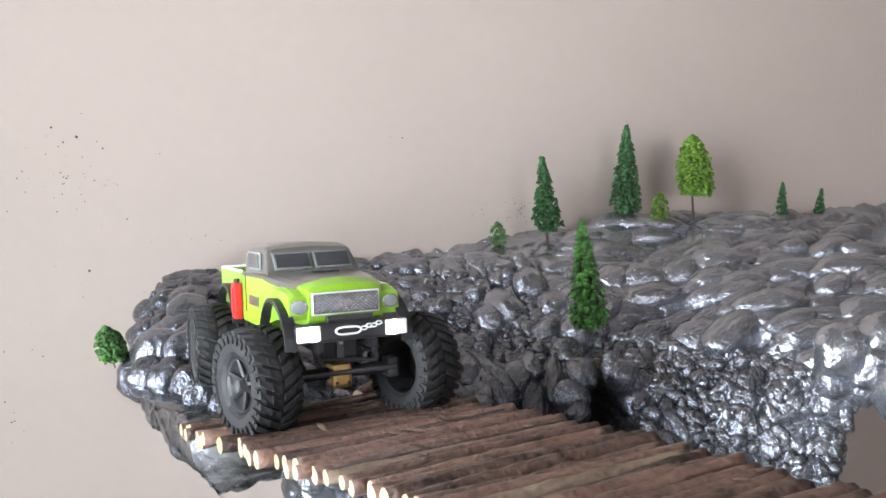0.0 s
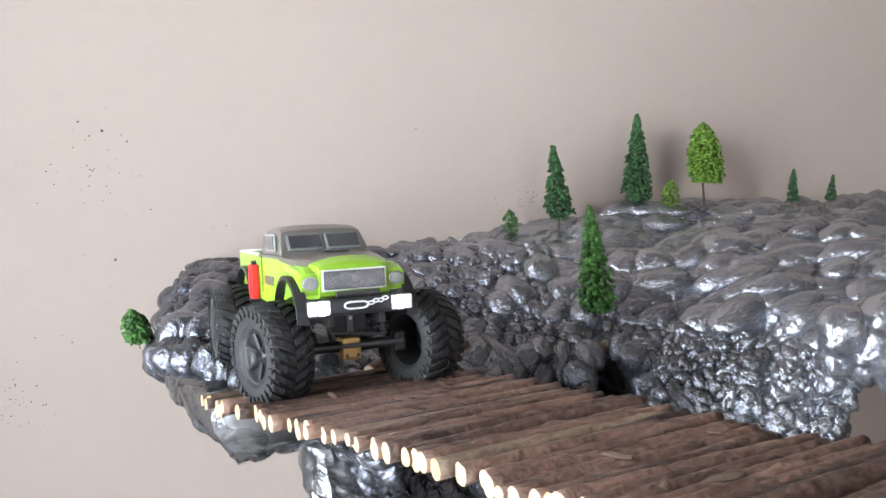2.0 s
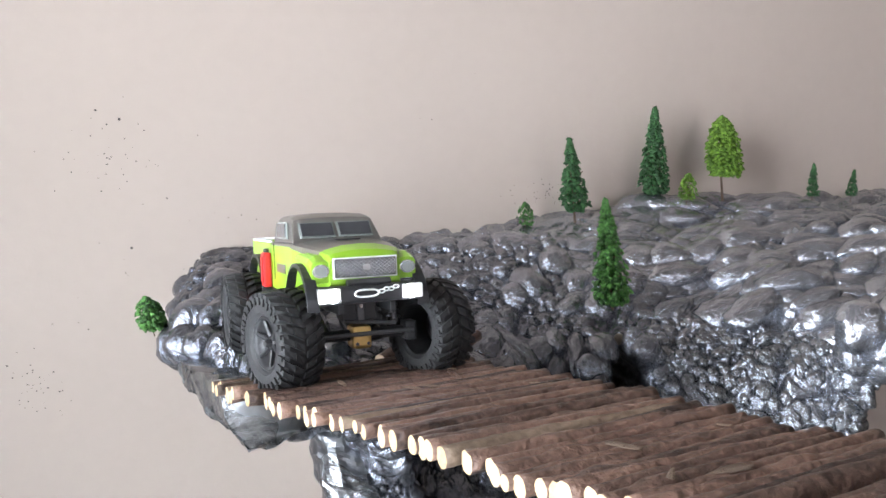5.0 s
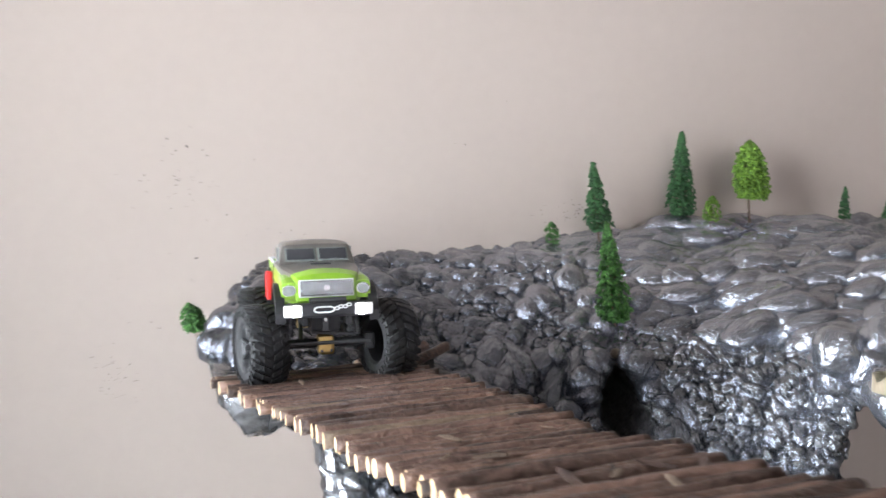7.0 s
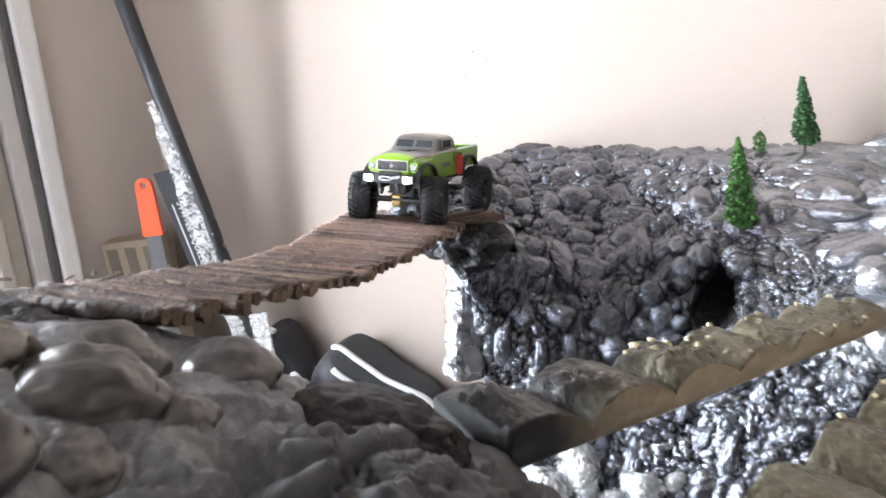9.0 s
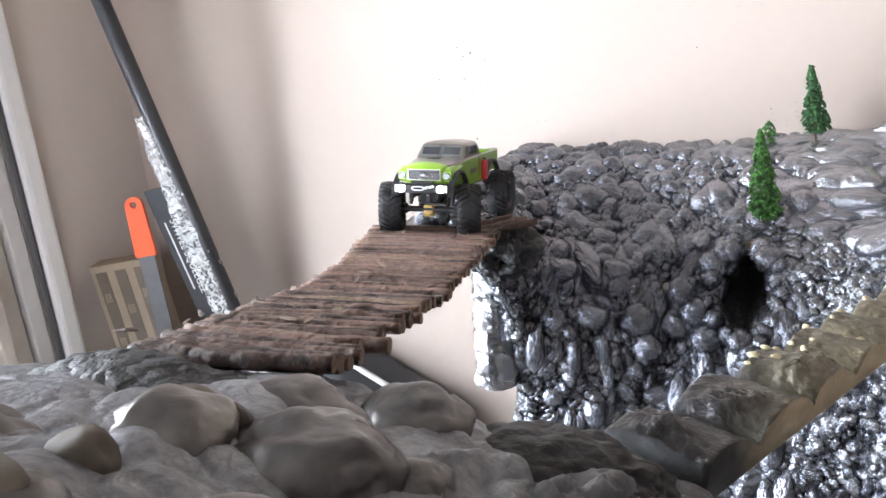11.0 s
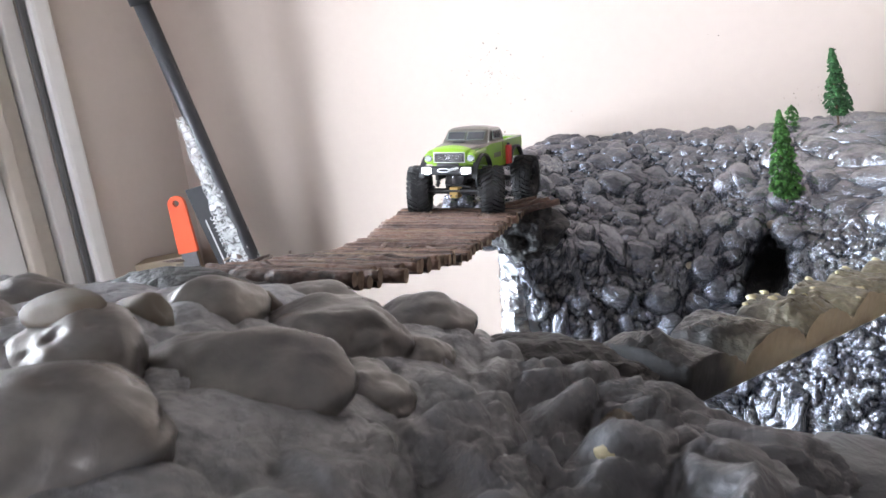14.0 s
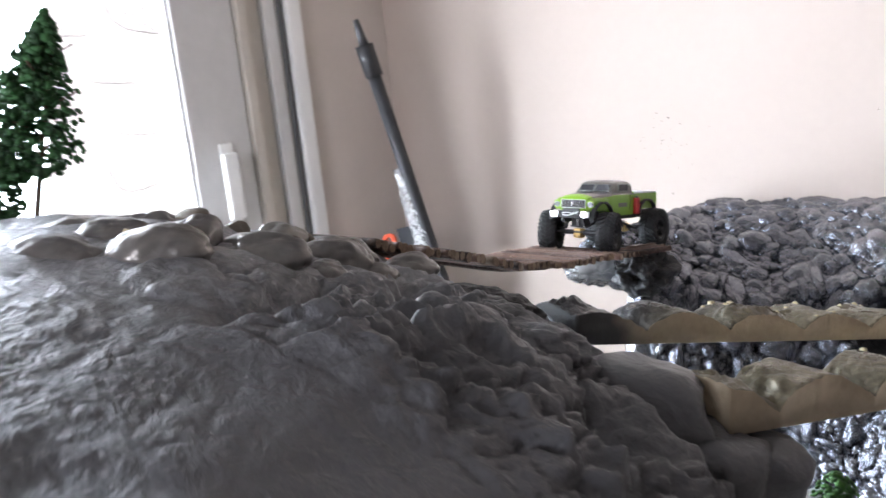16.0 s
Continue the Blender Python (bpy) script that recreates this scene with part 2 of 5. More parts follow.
def box_bm(x0, x1, y0, y1, z0, z1, bevel=0.0, bm=None):
    bm = bm or bmesh.new()
    r = bmesh.ops.create_cube(bm, size=1.0, matrix=Matrix.Translation(((x0 + x1) / 2, (y0 + y1) / 2, (z0 + z1) / 2)) @ Matrix.Diagonal((abs(x1 - x0), abs(y1 - y0), abs(z1 - z0), 1)))
    if bevel:
        es = {e for v in r["verts"] for e in v.link_edges}
        bmesh.ops.bevel(bm, geom=list(es), offset=bevel, segments=2, profile=0.6, affect="EDGES")
    return bm

def cyl_bm(p0, p1, r0, r1=None, seg=12, bm=None):
    bm = bm or bmesh.new()
    p0, p1 = Vector(p0), Vector(p1)
    d = p1 - p0
    m = Matrix.Translation((p0 + p1) / 2) @ d.to_track_quat("Z", "Y").to_matrix().to_4x4()
    bmesh.ops.create_cone(bm, cap_ends=True, segments=seg, radius1=r0, radius2=r0 if r1 is None else r1, depth=d.length, matrix=m)
    return bm

def tube_mesh(name, pts, r, mat, seg=8):
    """A round bar along a line of points."""
    pts = [Vector(p) for p in pts]
    vs, fs = [], []
    for i, p in enumerate(pts):
        d = (pts[min(i + 1, len(pts) - 1)] - pts[max(i - 1, 0)]).normalized()
        m = d.to_track_quat("Z", "Y").to_matrix()
        rr = r(i / (len(pts) - 1)) if callable(r) else r
        for k in range(seg):
            a = 2 * math.pi * k / seg
            vs.append(p + m @ Vector((rr * math.cos(a), rr * math.sin(a), 0)))
    for i in range(len(pts) - 1):
        for k in range(seg):
            a, b = i * seg + k, i * seg + (k + 1) % seg
            fs.append((a, b, b + seg, a + seg))
    fs += [tuple(range(seg - 1, -1, -1)), tuple((len(pts) - 1) * seg + k for k in range(seg))]
    return mesh_of(name, vs, fs, mat)

def lathe_mesh(name, profile, mat, seg=32, axis="X"):
    """Turns a profile of (along the axis, radius) into a body of revolution."""
    vs, fs, n = [], [], len(profile)
    for k in range(seg):
        a = 2 * math.pi * k / seg
        for h, r in profile:
            vs.append((h, r * math.cos(a), r * math.sin(a)) if axis == "X" else (r * math.cos(a), r * math.sin(a), h))
    for k in range(seg):
        for i in range(n - 1):
            a, b = k * n + i, ((k + 1) % seg) * n + i
            fs.append((a, b, b + 1, a + 1))
    return mesh_of(name, vs, fs, mat)

def thing(name, label, category, m=None, kind="", group=""):
    ob = new(name)
    ob.empty_display_size = 0.02
    if m is not None:
        ob.matrix_world = m
    return tagged(ob, label, category, group, kind)

def unit_ball(sub):
    bm = bmesh.new()
    bmesh.ops.create_icosphere(bm, subdivisions=sub, radius=1.0)
    bm.verts.ensure_lookup_table()
    v = np.array([x.co[:] for x in bm.verts])
    f = np.array([[x.index for x in fc.verts] for fc in bm.faces])
    bm.free()
    return v, f

BALL = {k: unit_ball(k) for k in (1, 2, 3, 5)}

def rough_ball(sub, rough, rng, fine=0.3):
    v, f = BALL[sub]
    seed = Vector((rng.uniform(-50, 50), rng.uniform(-50, 50), rng.uniform(-50, 50)))
    k = np.array([1 + rough * noise.noise(Vector(p) * 1.3 + seed) + rough * fine * noise.noise(Vector(p) * 3.5 + seed) for p in v])
    return v * k[:, None], f

class Heap:
    """Gathers many lumps into one mesh."""
    def __init__(self):
        self.v, self.f, self.n = [], [], 0

    def add(self, v, f, m3, at, size):
        self.v.append((v * np.array(size)) @ np.array(m3).T + np.array(at))
        self.f.append(f + self.n)
        self.n += len(v)

    def lump(self, at, normal, size, sub, rough, rng):
        v, f = rough_ball(sub, rough, rng)
        q = Vector(normal).to_track_quat("Z", "Y").to_matrix() @ Matrix.Rotation(rng.uniform(0, 6.28), 3, "Z")
        self.add(v, f, q, at, size)

    def mesh(self, name, mat):
        return mesh_of(name, np.concatenate(self.v).tolist(), np.concatenate(self.f).tolist(), mat)


# ---- the room ----
def slab(name, x0, x1, y0, y1, z0, z1, mat, label, cat):
    return tagged(part(name, box_bm(x0, x1, y0, y1, z0, z1), mat), label, cat, "", "structure")

ROOM_X, ROOM_Y, CEIL = 3.0, -2.6, 2.55
slab("floor", WALL_X - 0.5, ROOM_X, ROOM_Y, WALL_Y, -0.1, 0.0, FLOOR, "plain brownish tiled floor of the room", "floor")
slab("ceiling", WALL_X, ROOM_X, ROOM_Y, WALL_Y, CEIL, CEIL + 0.1, FAR_WALL, "plain beige painted ceiling", "ceiling")
slab("wall_north", WALL_X - 0.5, ROOM_X, WALL_Y, WALL_Y + 0.15, 0.0, CEIL, PLASTER, "plain cream painted wall behind the rocks", "wall")
slab("wall_east", ROOM_X, ROOM_X + 0.15, ROOM_Y, WALL_Y, 0.0, CEIL, FAR_WALL, "plain beige painted wall", "wall")
DOOR_Y0, DOOR_Y1, DOOR_Z = -2.15, 0.645, 2.15
# unseen depth of 0.5 m added, so the reveal cuts the door's light
slab("wall_west_a", WALL_X - 0.5, WALL_X, DOOR_Y1, WALL_Y, 0.0, CEIL, PLASTER_LIGHTER, "plain plastered wall beside the glazed door", "wall")
slab("wall_west_b", WALL_X - 0.5, WALL_X, ROOM_Y, DOOR_Y0, 0.0, CEIL, PLASTER_LIGHTER, "plain plastered wall beyond the glazed door", "wall")
slab("wall_west_c", WALL_X - 0.5, WALL_X, DOOR_Y0, DOOR_Y1, DOOR_Z, CEIL, PLASTER_LIGHTER, "plain plastered wall above the glazed door", "wall")
slab("wall_south_a", WALL_X - 0.5, -0.15, ROOM_Y - 0.15, ROOM_Y, 0.0, CEIL, FAR_WALL, "plain beige wall with an assumed window", "wall")
slab("wall_south_b", 1.25, ROOM_X, ROOM_Y - 0.15, ROOM_Y, 0.0, CEIL, FAR_WALL, "plain beige wall with an assumed window", "wall")
slab("wall_south_c", -0.15, 1.25, ROOM_Y - 0.15, ROOM_Y, 0.0, 1.15, FAR_WALL, "plain beige wall under an assumed window", "wall")
slab("wall_south_d", -0.15, 1.25, ROOM_Y - 0.15, ROOM_Y, 2.35, CEIL, FAR_WALL, "plain beige wall over an assumed window", "wall")

# glazed door: fixed frame in the opening, leaf with stile, seal, glass and lever
door = thing("door_1", "grey-white framed glazed door with a white lever", "door", None, "structure")
X = WALL_X
def door_bar(name, y0, y1, x0, x1, mat, label="", z0=0.0, z1=DOOR_Z, bevel=0.004):
    return part(name, box_bm(x0, x1, y0, y1, z0, z1, bevel), mat, door, label)
door_bar("frame_post", 0.530, 0.556, X - 0.06, X + 0.016, FRAME_TAN, "beige rounded frame edge")
door_bar("frame_post", 0.559, 0.606, X - 0.06, X - 0.012, FRAME_TAN, "beige recessed frame")
door_bar("frame_post", 0.609, 0.643, X - 0.06, X + 0.002, FRAME, "grey frame post")
door_bar("seal", 0.6445, 0.6585, X + 0.001, X + 0.010, FRAME_DARK, "dark rubber seal")
door_bar("cover_strip", 0.660, 0.702, X + 0.001, X + 0.022, WHITE, "white rounded cover strip", bevel=0.009)
door_bar("stile", 0.380, 0.527, X - 0.055, X + 0.002, FRAME)
door_bar("glazing_bead", 0.372, 0.3795, X - 0.04, X - 0.006, FRAME)
door_bar("stile", DOOR_Y0 + 0.003, DOOR_Y0 + 0.12, X - 0.055, X + 0.002, FRAME)
door_bar("top_rail", DOOR_Y0 + 0.122, 0.378, X - 0.055, X + 0.002, FRAME, "", 2.0, DOOR_Z - 0.004)
door_bar("bottom_rail", DOOR_Y0 + 0.122, 0.378, X - 0.055, X + 0.002, FRAME, "", 0.004, 0.16)
pane = door_bar("pane", DOOR_Y0 + 0.121, 0.371, X - 0.028, X - 0.022, GLASS, "clear glass pane", 0.161, 1.999, 0.0)
pane.visible_shadow = False
lever = door_bar("lever_plate", 0.440, 0.472, X + 0.003, X + 0.012, WHITE, "white lever plate", 0.985, 1.175, 0.003)
part("lever", box_bm(X + 0.030, X + 0.048, 0.424, 0.462, 1.010, 1.155, 0.007), WHITE, lever, "white door lever")
part("lever_neck", cyl_bm((X + 0.011, 0.453, 1.135), (X + 0.034, 0.453, 1.135), 0.009, None, 14), WHITE, lever)

# stone wall across the yard
yard = slab("ground", -4.0, WALL_X - 0.5, -4.0, 4.0, -0.12, -0.02, MORTAR, "pale paved yard outside the door", "ground")
garden_wall = slab("wall_yard", -2.75, -2.5, -3.0, 4.0, -0.02, 3.2, MORTAR, "pale sunlit rubble stone wall outside the door", "wall")
rng = random.Random(11)
stone_meshes = []
for i in range(6):
    v, f = rough_ball(2, 0.25, rng)
    v = np.sign(v) * np.abs(v) ** 0.55
    stone_meshes.append(mesh_of("stone", v.tolist(), f.tolist(), STONE))
z = 0.9
while z < 2.9:
    h, y = rng.uniform(0.16, 0.26), -0.5 + rng.uniform(-0.2, 0.0)
    while y < 3.2:
        w = rng.uniform(0.2, 0.42)
        st = link_to(new("stone", rng.choice(stone_meshes)), garden_wall)
        st.matrix_world = Matrix.Translation((-2.5, y + w / 2, z + h / 2)) @ Matrix.Diagonal((0.008, w * 0.47, h * 0.46, 1)) @ Matrix.Rotation(rng.uniform(-0.12, 0.12), 4, "X")
        y += w
    z += h

# specks of dirt on the plaster
rng = random.Random(5)
bm = bmesh.new()
for cx, cz, sx, sz, n in ((-0.08, 1.11, 0.07, 0.04, 42), (-0.165, 0.83, 0.03, 0.03, 40), (0.48, 1.05, 0.04, 0.02, 40), (0.05, 1.03, 0.06, 0.03, 10), (-0.05, 0.95, 0.10, 0.06, 12), (0.35, 1.2, 0.2, 0.1, 3)):
    for i in range(n):
        r = rng.uniform(0.0003, 0.0009)
        m = Matrix.Translation((rng.gauss(cx, sx * 0.6), WALL_Y - 0.0006, rng.gauss(cz, sz * 0.6))) @ Matrix.Rotation(radians(90), 4, "X") @ Matrix.Diagonal((r * rng.uniform(0.7, 1.6), r, 0.5, 1))
        bmesh.ops.create_cone(bm, cap_ends=True, segments=7, radius1=1.0, radius2=0.6, depth=0.001, matrix=m)
for px, pz, r in ((-0.085, 1.161, 0.0013), (-0.06, 1.151, 0.0017), (-0.074, 1.145, 0.001), (-0.054, 0.998, 0.0016)):
    bmesh.ops.create_cone(bm, cap_ends=True, segments=8, radius1=r, radius2=r * 0.6, depth=0.0008, matrix=Matrix.Translation((px, WALL_Y - 0.0006, pz)) @ Matrix.Rotation(radians(90), 4, "X"))
tagged(part("dirt_specks", bm, SPECK), "scattered dark specks of dirt on the cream wall", "dirt", "", "stuff")


# ---- far foam rock ----
# x, then y and z of six points from the wall over the rim down the face
FAR = [
    (-0.012, 0.98, 0.965, 0.92, 0.96, 0.86, 0.95, 0.82, 0.93, 0.85, 0.915, 0.92, 0.91),
    (0.012, 0.98, 0.985, 0.84, 0.985, 0.74, 0.970, 0.69, 0.945, 0.72, 0.915, 0.84, 0.90),
    (0.050, 0.98, 0.992, 0.82, 0.995, 0.66, 0.997, 0.55, 0.995, 0.56, 0.950, 0.72, 0.90),
    (0.110, 0.98, 0.997, 0.82, 0.988, 0.66, 0.985, 0.48, 1.003, 0.50, 0.950, 0.66, 0.89),
    (0.150, 0.98, 1.000, 0.82, 0.985, 0.67, 0.960, 0.49, 0.985, 0.48, 0.940, 0.54, 0.70),
    (0.190, 0.98, 1.000, 0.83, 0.985, 0.69, 0.957, 0.57, 0.930, 0.51, 0.850, 0.48, 0.62),
    (0.270, 0.98, 1.003, 0.87, 0.990, 0.77, 0.955, 0.61, 0.920, 0.56, 0.880, 0.45, 0.58),
    (0.340, 0.98, 1.007, 0.86, 1.000, 0.75, 0.960, 0.69, 0.940, 0.61, 0.880, 0.44, 0.56),
    (0.420, 0.98, 1.012, 0.83, 1.005, 0.71, 0.960, 0.665, 0.935, 0.60, 0.870, 0.42, 0.56),
    (0.500, 0.98, 1.030, 0.82, 1.010, 0.69, 0.960, 0.62, 0.920, 0.57, 0.860, 0.40, 0.56),
    (0.600, 0.98, 1.043, 0.80, 1.010, 0.66, 0.975, 0.57, 0.945, 0.52, 0.900, 0.42, 0.60),
    (0.632, 0.98, 1.045, 0.77, 1.015, 0.63, 0.985, 0.55, 0.960, 0.535, 0.935, 0.58, 0.915),
    (0.700, 0.98, 1.045, 0.74, 1.022, 0.61, 0.995, 0.53, 0.970, 0.53, 0.945, 0.62, 0.925),
    (0.820, 0.98, 1.045, 0.75, 1.038, 0.60, 1.010, 0.55, 0.970, 0.57, 0.940, 0.80, 0.925),
    (1.300, 0.98, 1.045, 0.75, 1.038, 0.60, 1.010, 0.55, 0.970, 0.57, 0.940, 0.82, 0.925),
]
FAR_X = [r[0] for r in FAR]
STEPS = [0.0, 0.18, 0.36, 0.50, 0.64, 1.0]
TUNNEL = (0.426, 0.897, 0.025, 0.041)

def in_tunnel(p, grow=1.0):
    grow = grow * (1 + 0.45 * noise.noise(Vector((p[0] * 38, 3.0, p[2] * 38))))
    return ((p[0] - TUNNEL[0]) / (TUNNEL[2] * grow)) ** 2 + ((p[2] - TUNNEL[1]) / (TUNNEL[3] * grow)) ** 2 < 1 and p[1] < 0.74

def smooth_grid(P, rounds):
    for i in range(rounds):
        Q = P.copy()
        Q[1:-1] = (P[:-2] + 2 * P[1:-1] + P[2:]) / 4
        P = Q.copy()
        P[:, 1:-1] = (Q[:, :-2] + 2 * Q[:, 1:-1] + Q[:, 2:]) / 4
    return P

def grid_normals(P):
    n = np.cross(np.gradient(P, axis=1), np.gradient(P, axis=0))
    return n / np.maximum(np.linalg.norm(n, axis=2, keepdims=True), 1e-9)

def bubble(p, cell, warp=0.35, blend=0.07, crack=0.25, dome=0.5):
    """Fused bulges of uneven size with creases between them, about 0 to 1."""
    q = p / cell
    q = q + noise.noise_vector(q * 0.9) * warp
    d, at = noise.voronoi(q)
    e = [d[i] - 0.30 * noise.cell(at[i] * 7.3) for i in range(3)]
    low = min(e)
    soft = low - blend * math.log(sum(math.exp(-(x - low) / blend) for x in e))
    e.sort()
    return max(0.03, 1.0 - max(0.0, soft + 0.30) ** 2 * 0.85) ** dome - crack * math.exp(-(e[1] - e[0]) / 0.05)

def step(x, a, b):
    t = min(1.0, max(0.0, (x - a) / (b - a)))
    return t * t * (3 - 2 * t)

def foam_sheet(name, P, mat, relief, hole=None):
    """A sheet of foam: relief gives the height along the normal at a place."""
    N = grid_normals(P)
    nu, nv = P.shape[:2]
    H = np.array([[relief(Vector(P[i, j])) for j in range(nv)] for i in range(nu)])
    D = P + N * H[:, :, None]
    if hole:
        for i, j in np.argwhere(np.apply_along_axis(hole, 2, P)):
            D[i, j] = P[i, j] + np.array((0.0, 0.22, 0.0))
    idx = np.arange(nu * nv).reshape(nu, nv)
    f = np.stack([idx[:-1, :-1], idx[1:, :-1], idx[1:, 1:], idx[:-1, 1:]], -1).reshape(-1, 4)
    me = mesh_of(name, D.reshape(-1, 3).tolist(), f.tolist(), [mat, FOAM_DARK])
    # faces in the hole get near-black foam: its shade put into the colour
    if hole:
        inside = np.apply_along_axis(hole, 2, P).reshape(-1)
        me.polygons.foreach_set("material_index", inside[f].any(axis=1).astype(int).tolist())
    return me, D, N

def far_grid(nu, nv):
    xs = np.concatenate([np.linspace(-0.012, 0.86, nu - 60, endpoint=False), np.linspace(0.86, 1.30, 60)])
    vs = np.linspace(0, 1, nv)
    P = np.zeros((nu, nv, 3))
    P[:, :, 0] = xs[:, None]
    ctrl = [np.interp(xs, FAR_X, [r[k] for r in FAR]) for k in range(1, 13)]
    for i in range(nu):
        P[i, :, 1] = np.interp(vs, STEPS, [c[i] for c in ctrl[0::2]])
        P[i, :, 2] = np.interp(vs, STEPS, [c[i] for c in ctrl[1::2]])
    # the outer end slants away towards the wall
    P[:, :, 0] += 0.07 * np.maximum(0.0, P[:, :, 1] - 0.73) * np.clip((0.16 - xs) / 0.17, 0.0, 1.0)[:, None]
    return smooth_grid(P, 10)

rng = random.Random(3)
def lump_meshes(mat, count, sub, rough):
    out = []
    for i in range(count):
        v, f = rough_ball(sub, rough, rng, 0.35)
        out.append(mesh_of("foam_lump", (v * 0.02).tolist(), f.tolist(), mat))
    return out

def set_lump(meshes, at, normal, size, parent, turn=None):
    ob = link_to(new("foam_lump", rng.choice(meshes)), parent)
    q = Vector(normal).to_track_quat("Z", "Y").to_matrix().to_4x4() @ Matrix.Rotation(rng.uniform(0, 6.28) if turn is None else turn, 4, "Z")
    ob.matrix_world = Matrix.Translation(at) @ q @ Matrix.Diagonal((*[k / 0.02 for k in size], 1))
    return ob

far_rock = thing("foam_rock", "silver-grey painted expanding-foam cliff with bulging lumps and a small tunnel", "model rock")
def far_relief(p):
    right = step(p.x, 0.44, 0.56)
    top = step(p.z, 0.94, 0.975)
    flow = right * top
    steep = 1 - step(p.z, 0.90, 0.94)
    big = (1 - flow) * bubble(p, 0.032, 0.45) if flow < 1 else 0.0
    if flow > 0:
        big += flow * (1.3 * bubble(Vector((p.x * 0.6, p.y, p.z)), 0.042, 0.6, 0.06, 0.10, 1.0) - 0.1)
    small = bubble(p + Vector((3, 1, 2)), 0.020, 0.5, 0.06, 0.45)
    crisp = max(right * (1 - top), 0.75 * steep)
    patch = step(noise.noise(p * 22 + Vector((7, 7, 7))), -0.05, 0.3)
    fine = bubble(p + Vector((9, 4, 4)), 0.0075, 0.6) * (0.0003 + 0.0020 * patch * (0.4 + 0.6 * crisp))
    return (0.019 + 0.004 * flow - 0.009 * steep) * big + (0.003 + 0.001 * flow + 0.011 * crisp) * small + fine + 0.006 * noise.noise(p * 12) - 0.017

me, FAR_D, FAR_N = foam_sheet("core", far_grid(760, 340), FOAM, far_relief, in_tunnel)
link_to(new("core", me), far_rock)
smooth_lumps = lump_meshes(FOAM, 18, 3, 0.20)
heap = Heap()

def far_pick(v0, v1, reach=1.0):
    i, j = int(rng.random() * 699 * reach), int(rng.uniform(v0, v1) * 339)
    return Vector(FAR_D[i, j]), Vector(FAR_N[i, j]), j / 339

def settle(tries, gap, v0, v1, pick, keep):
    """Scatters spots over the cliff, each with a radius, none closer than gap radii to another."""
    cells, out = {}, []
    for i in range(tries):
        p, n, v = far_pick(v0, v1, keep)
        r = pick(p, v)
        if not r or in_tunnel(p, 1.35):
            continue
        key = tuple(int(c // 0.03) for c in p)
        near = [q for a in (-1, 0, 1) for b in (-1, 0, 1) for c in (-1, 0, 1) for q in cells.get((key[0] + a, key[1] + b, key[2] + c), ())]
        if any((p - q).length < gap * max(r, s) for q, s in near):
            continue
        cells.setdefault(key, []).append((p, r))
        out.append((p, n, r))
    return out

def pillow(p, v):
    """Radius of a foam pillow at a place; none where the foam runs in long flows or is crinkled."""
    if p.x > 0.46 and p.z > 0.955 or p.x > 0.50 or p.x < 0.18 and p.z < 0.945:
        return 0.0
    return rng.choice((0.005, 0.007, 0.009, 0.012, 0.015, 0.019, 0.023)) * (0.85 if p.z < 0.91 else 1.0)

def flow_roll(p, v):
    return rng.uniform(0.010, 0.025) if p.x > 0.45 and p.z > 0.965 else 0.0

def nodule(p, v):
    return rng.uniform(0.0035, 0.010) if p.z < 0.955 and (p.x > 0.40 or p.z < 0.90) else 0.0

spots = settle(6500, 0.92, 0.06, 1.0, pillow, 0.75)
spots.sort(key=lambda q: -q[2])
for i, (p, n, r) in enumerate(spots):
    size = (r * rng.uniform(1.0, 1.5), r, r * rng.uniform(0.85, 1.15))
    turn = None
    if p.z < 0.94 and rng.random() < 0.5:
        q = n.to_track_quat("Z", "Y").to_matrix().inverted() @ Vector((rng.uniform(-0.3, 0.3), -0.3, -1.0))
        size, turn = (r * rng.uniform(1.5, 2.4), r * 0.85, r * 0.85), math.atan2(q.y, q.x)
    else:
        n = (n + Vector((rng.uniform(-0.25, 0.25), rng.uniform(-0.25, 0.25), 0.15))).normalized()
    if i < 240 or turn is not None and i < 420:
        set_lump(smooth_lumps, p - n * size[2] * 0.42, n, size, far_rock, turn)
    else:
        heap.lump(p - n * size[2] * 0.42, n, size, 3 if r > 0.009 else 2, 0.24, rng)
for p, n, r in settle(1500, 1.05, 0.03, 0.62, flow_roll, 1.0):
    q = Vector((1.0, rng.uniform(-0.5, 0.3), rng.uniform(-0.2, 0.2)))
    size = (r * rng.uniform(1.3, 2.6), r, r * rng.uniform(0.7, 0.95))
    turn = Vector(n).to_track_quat("Z", "Y").to_matrix().inverted() @ q
    set_lump(smooth_lumps, p - n * size[2] * 0.45, n, size, far_rock, math.atan2(turn.y, turn.x))
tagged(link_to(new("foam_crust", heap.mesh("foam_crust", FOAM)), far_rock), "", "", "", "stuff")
heap = Heap()
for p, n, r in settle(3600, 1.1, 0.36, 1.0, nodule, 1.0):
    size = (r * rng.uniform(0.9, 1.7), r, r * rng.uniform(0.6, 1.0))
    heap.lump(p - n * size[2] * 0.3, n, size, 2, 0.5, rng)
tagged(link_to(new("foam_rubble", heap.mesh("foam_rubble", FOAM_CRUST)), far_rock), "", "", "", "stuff")
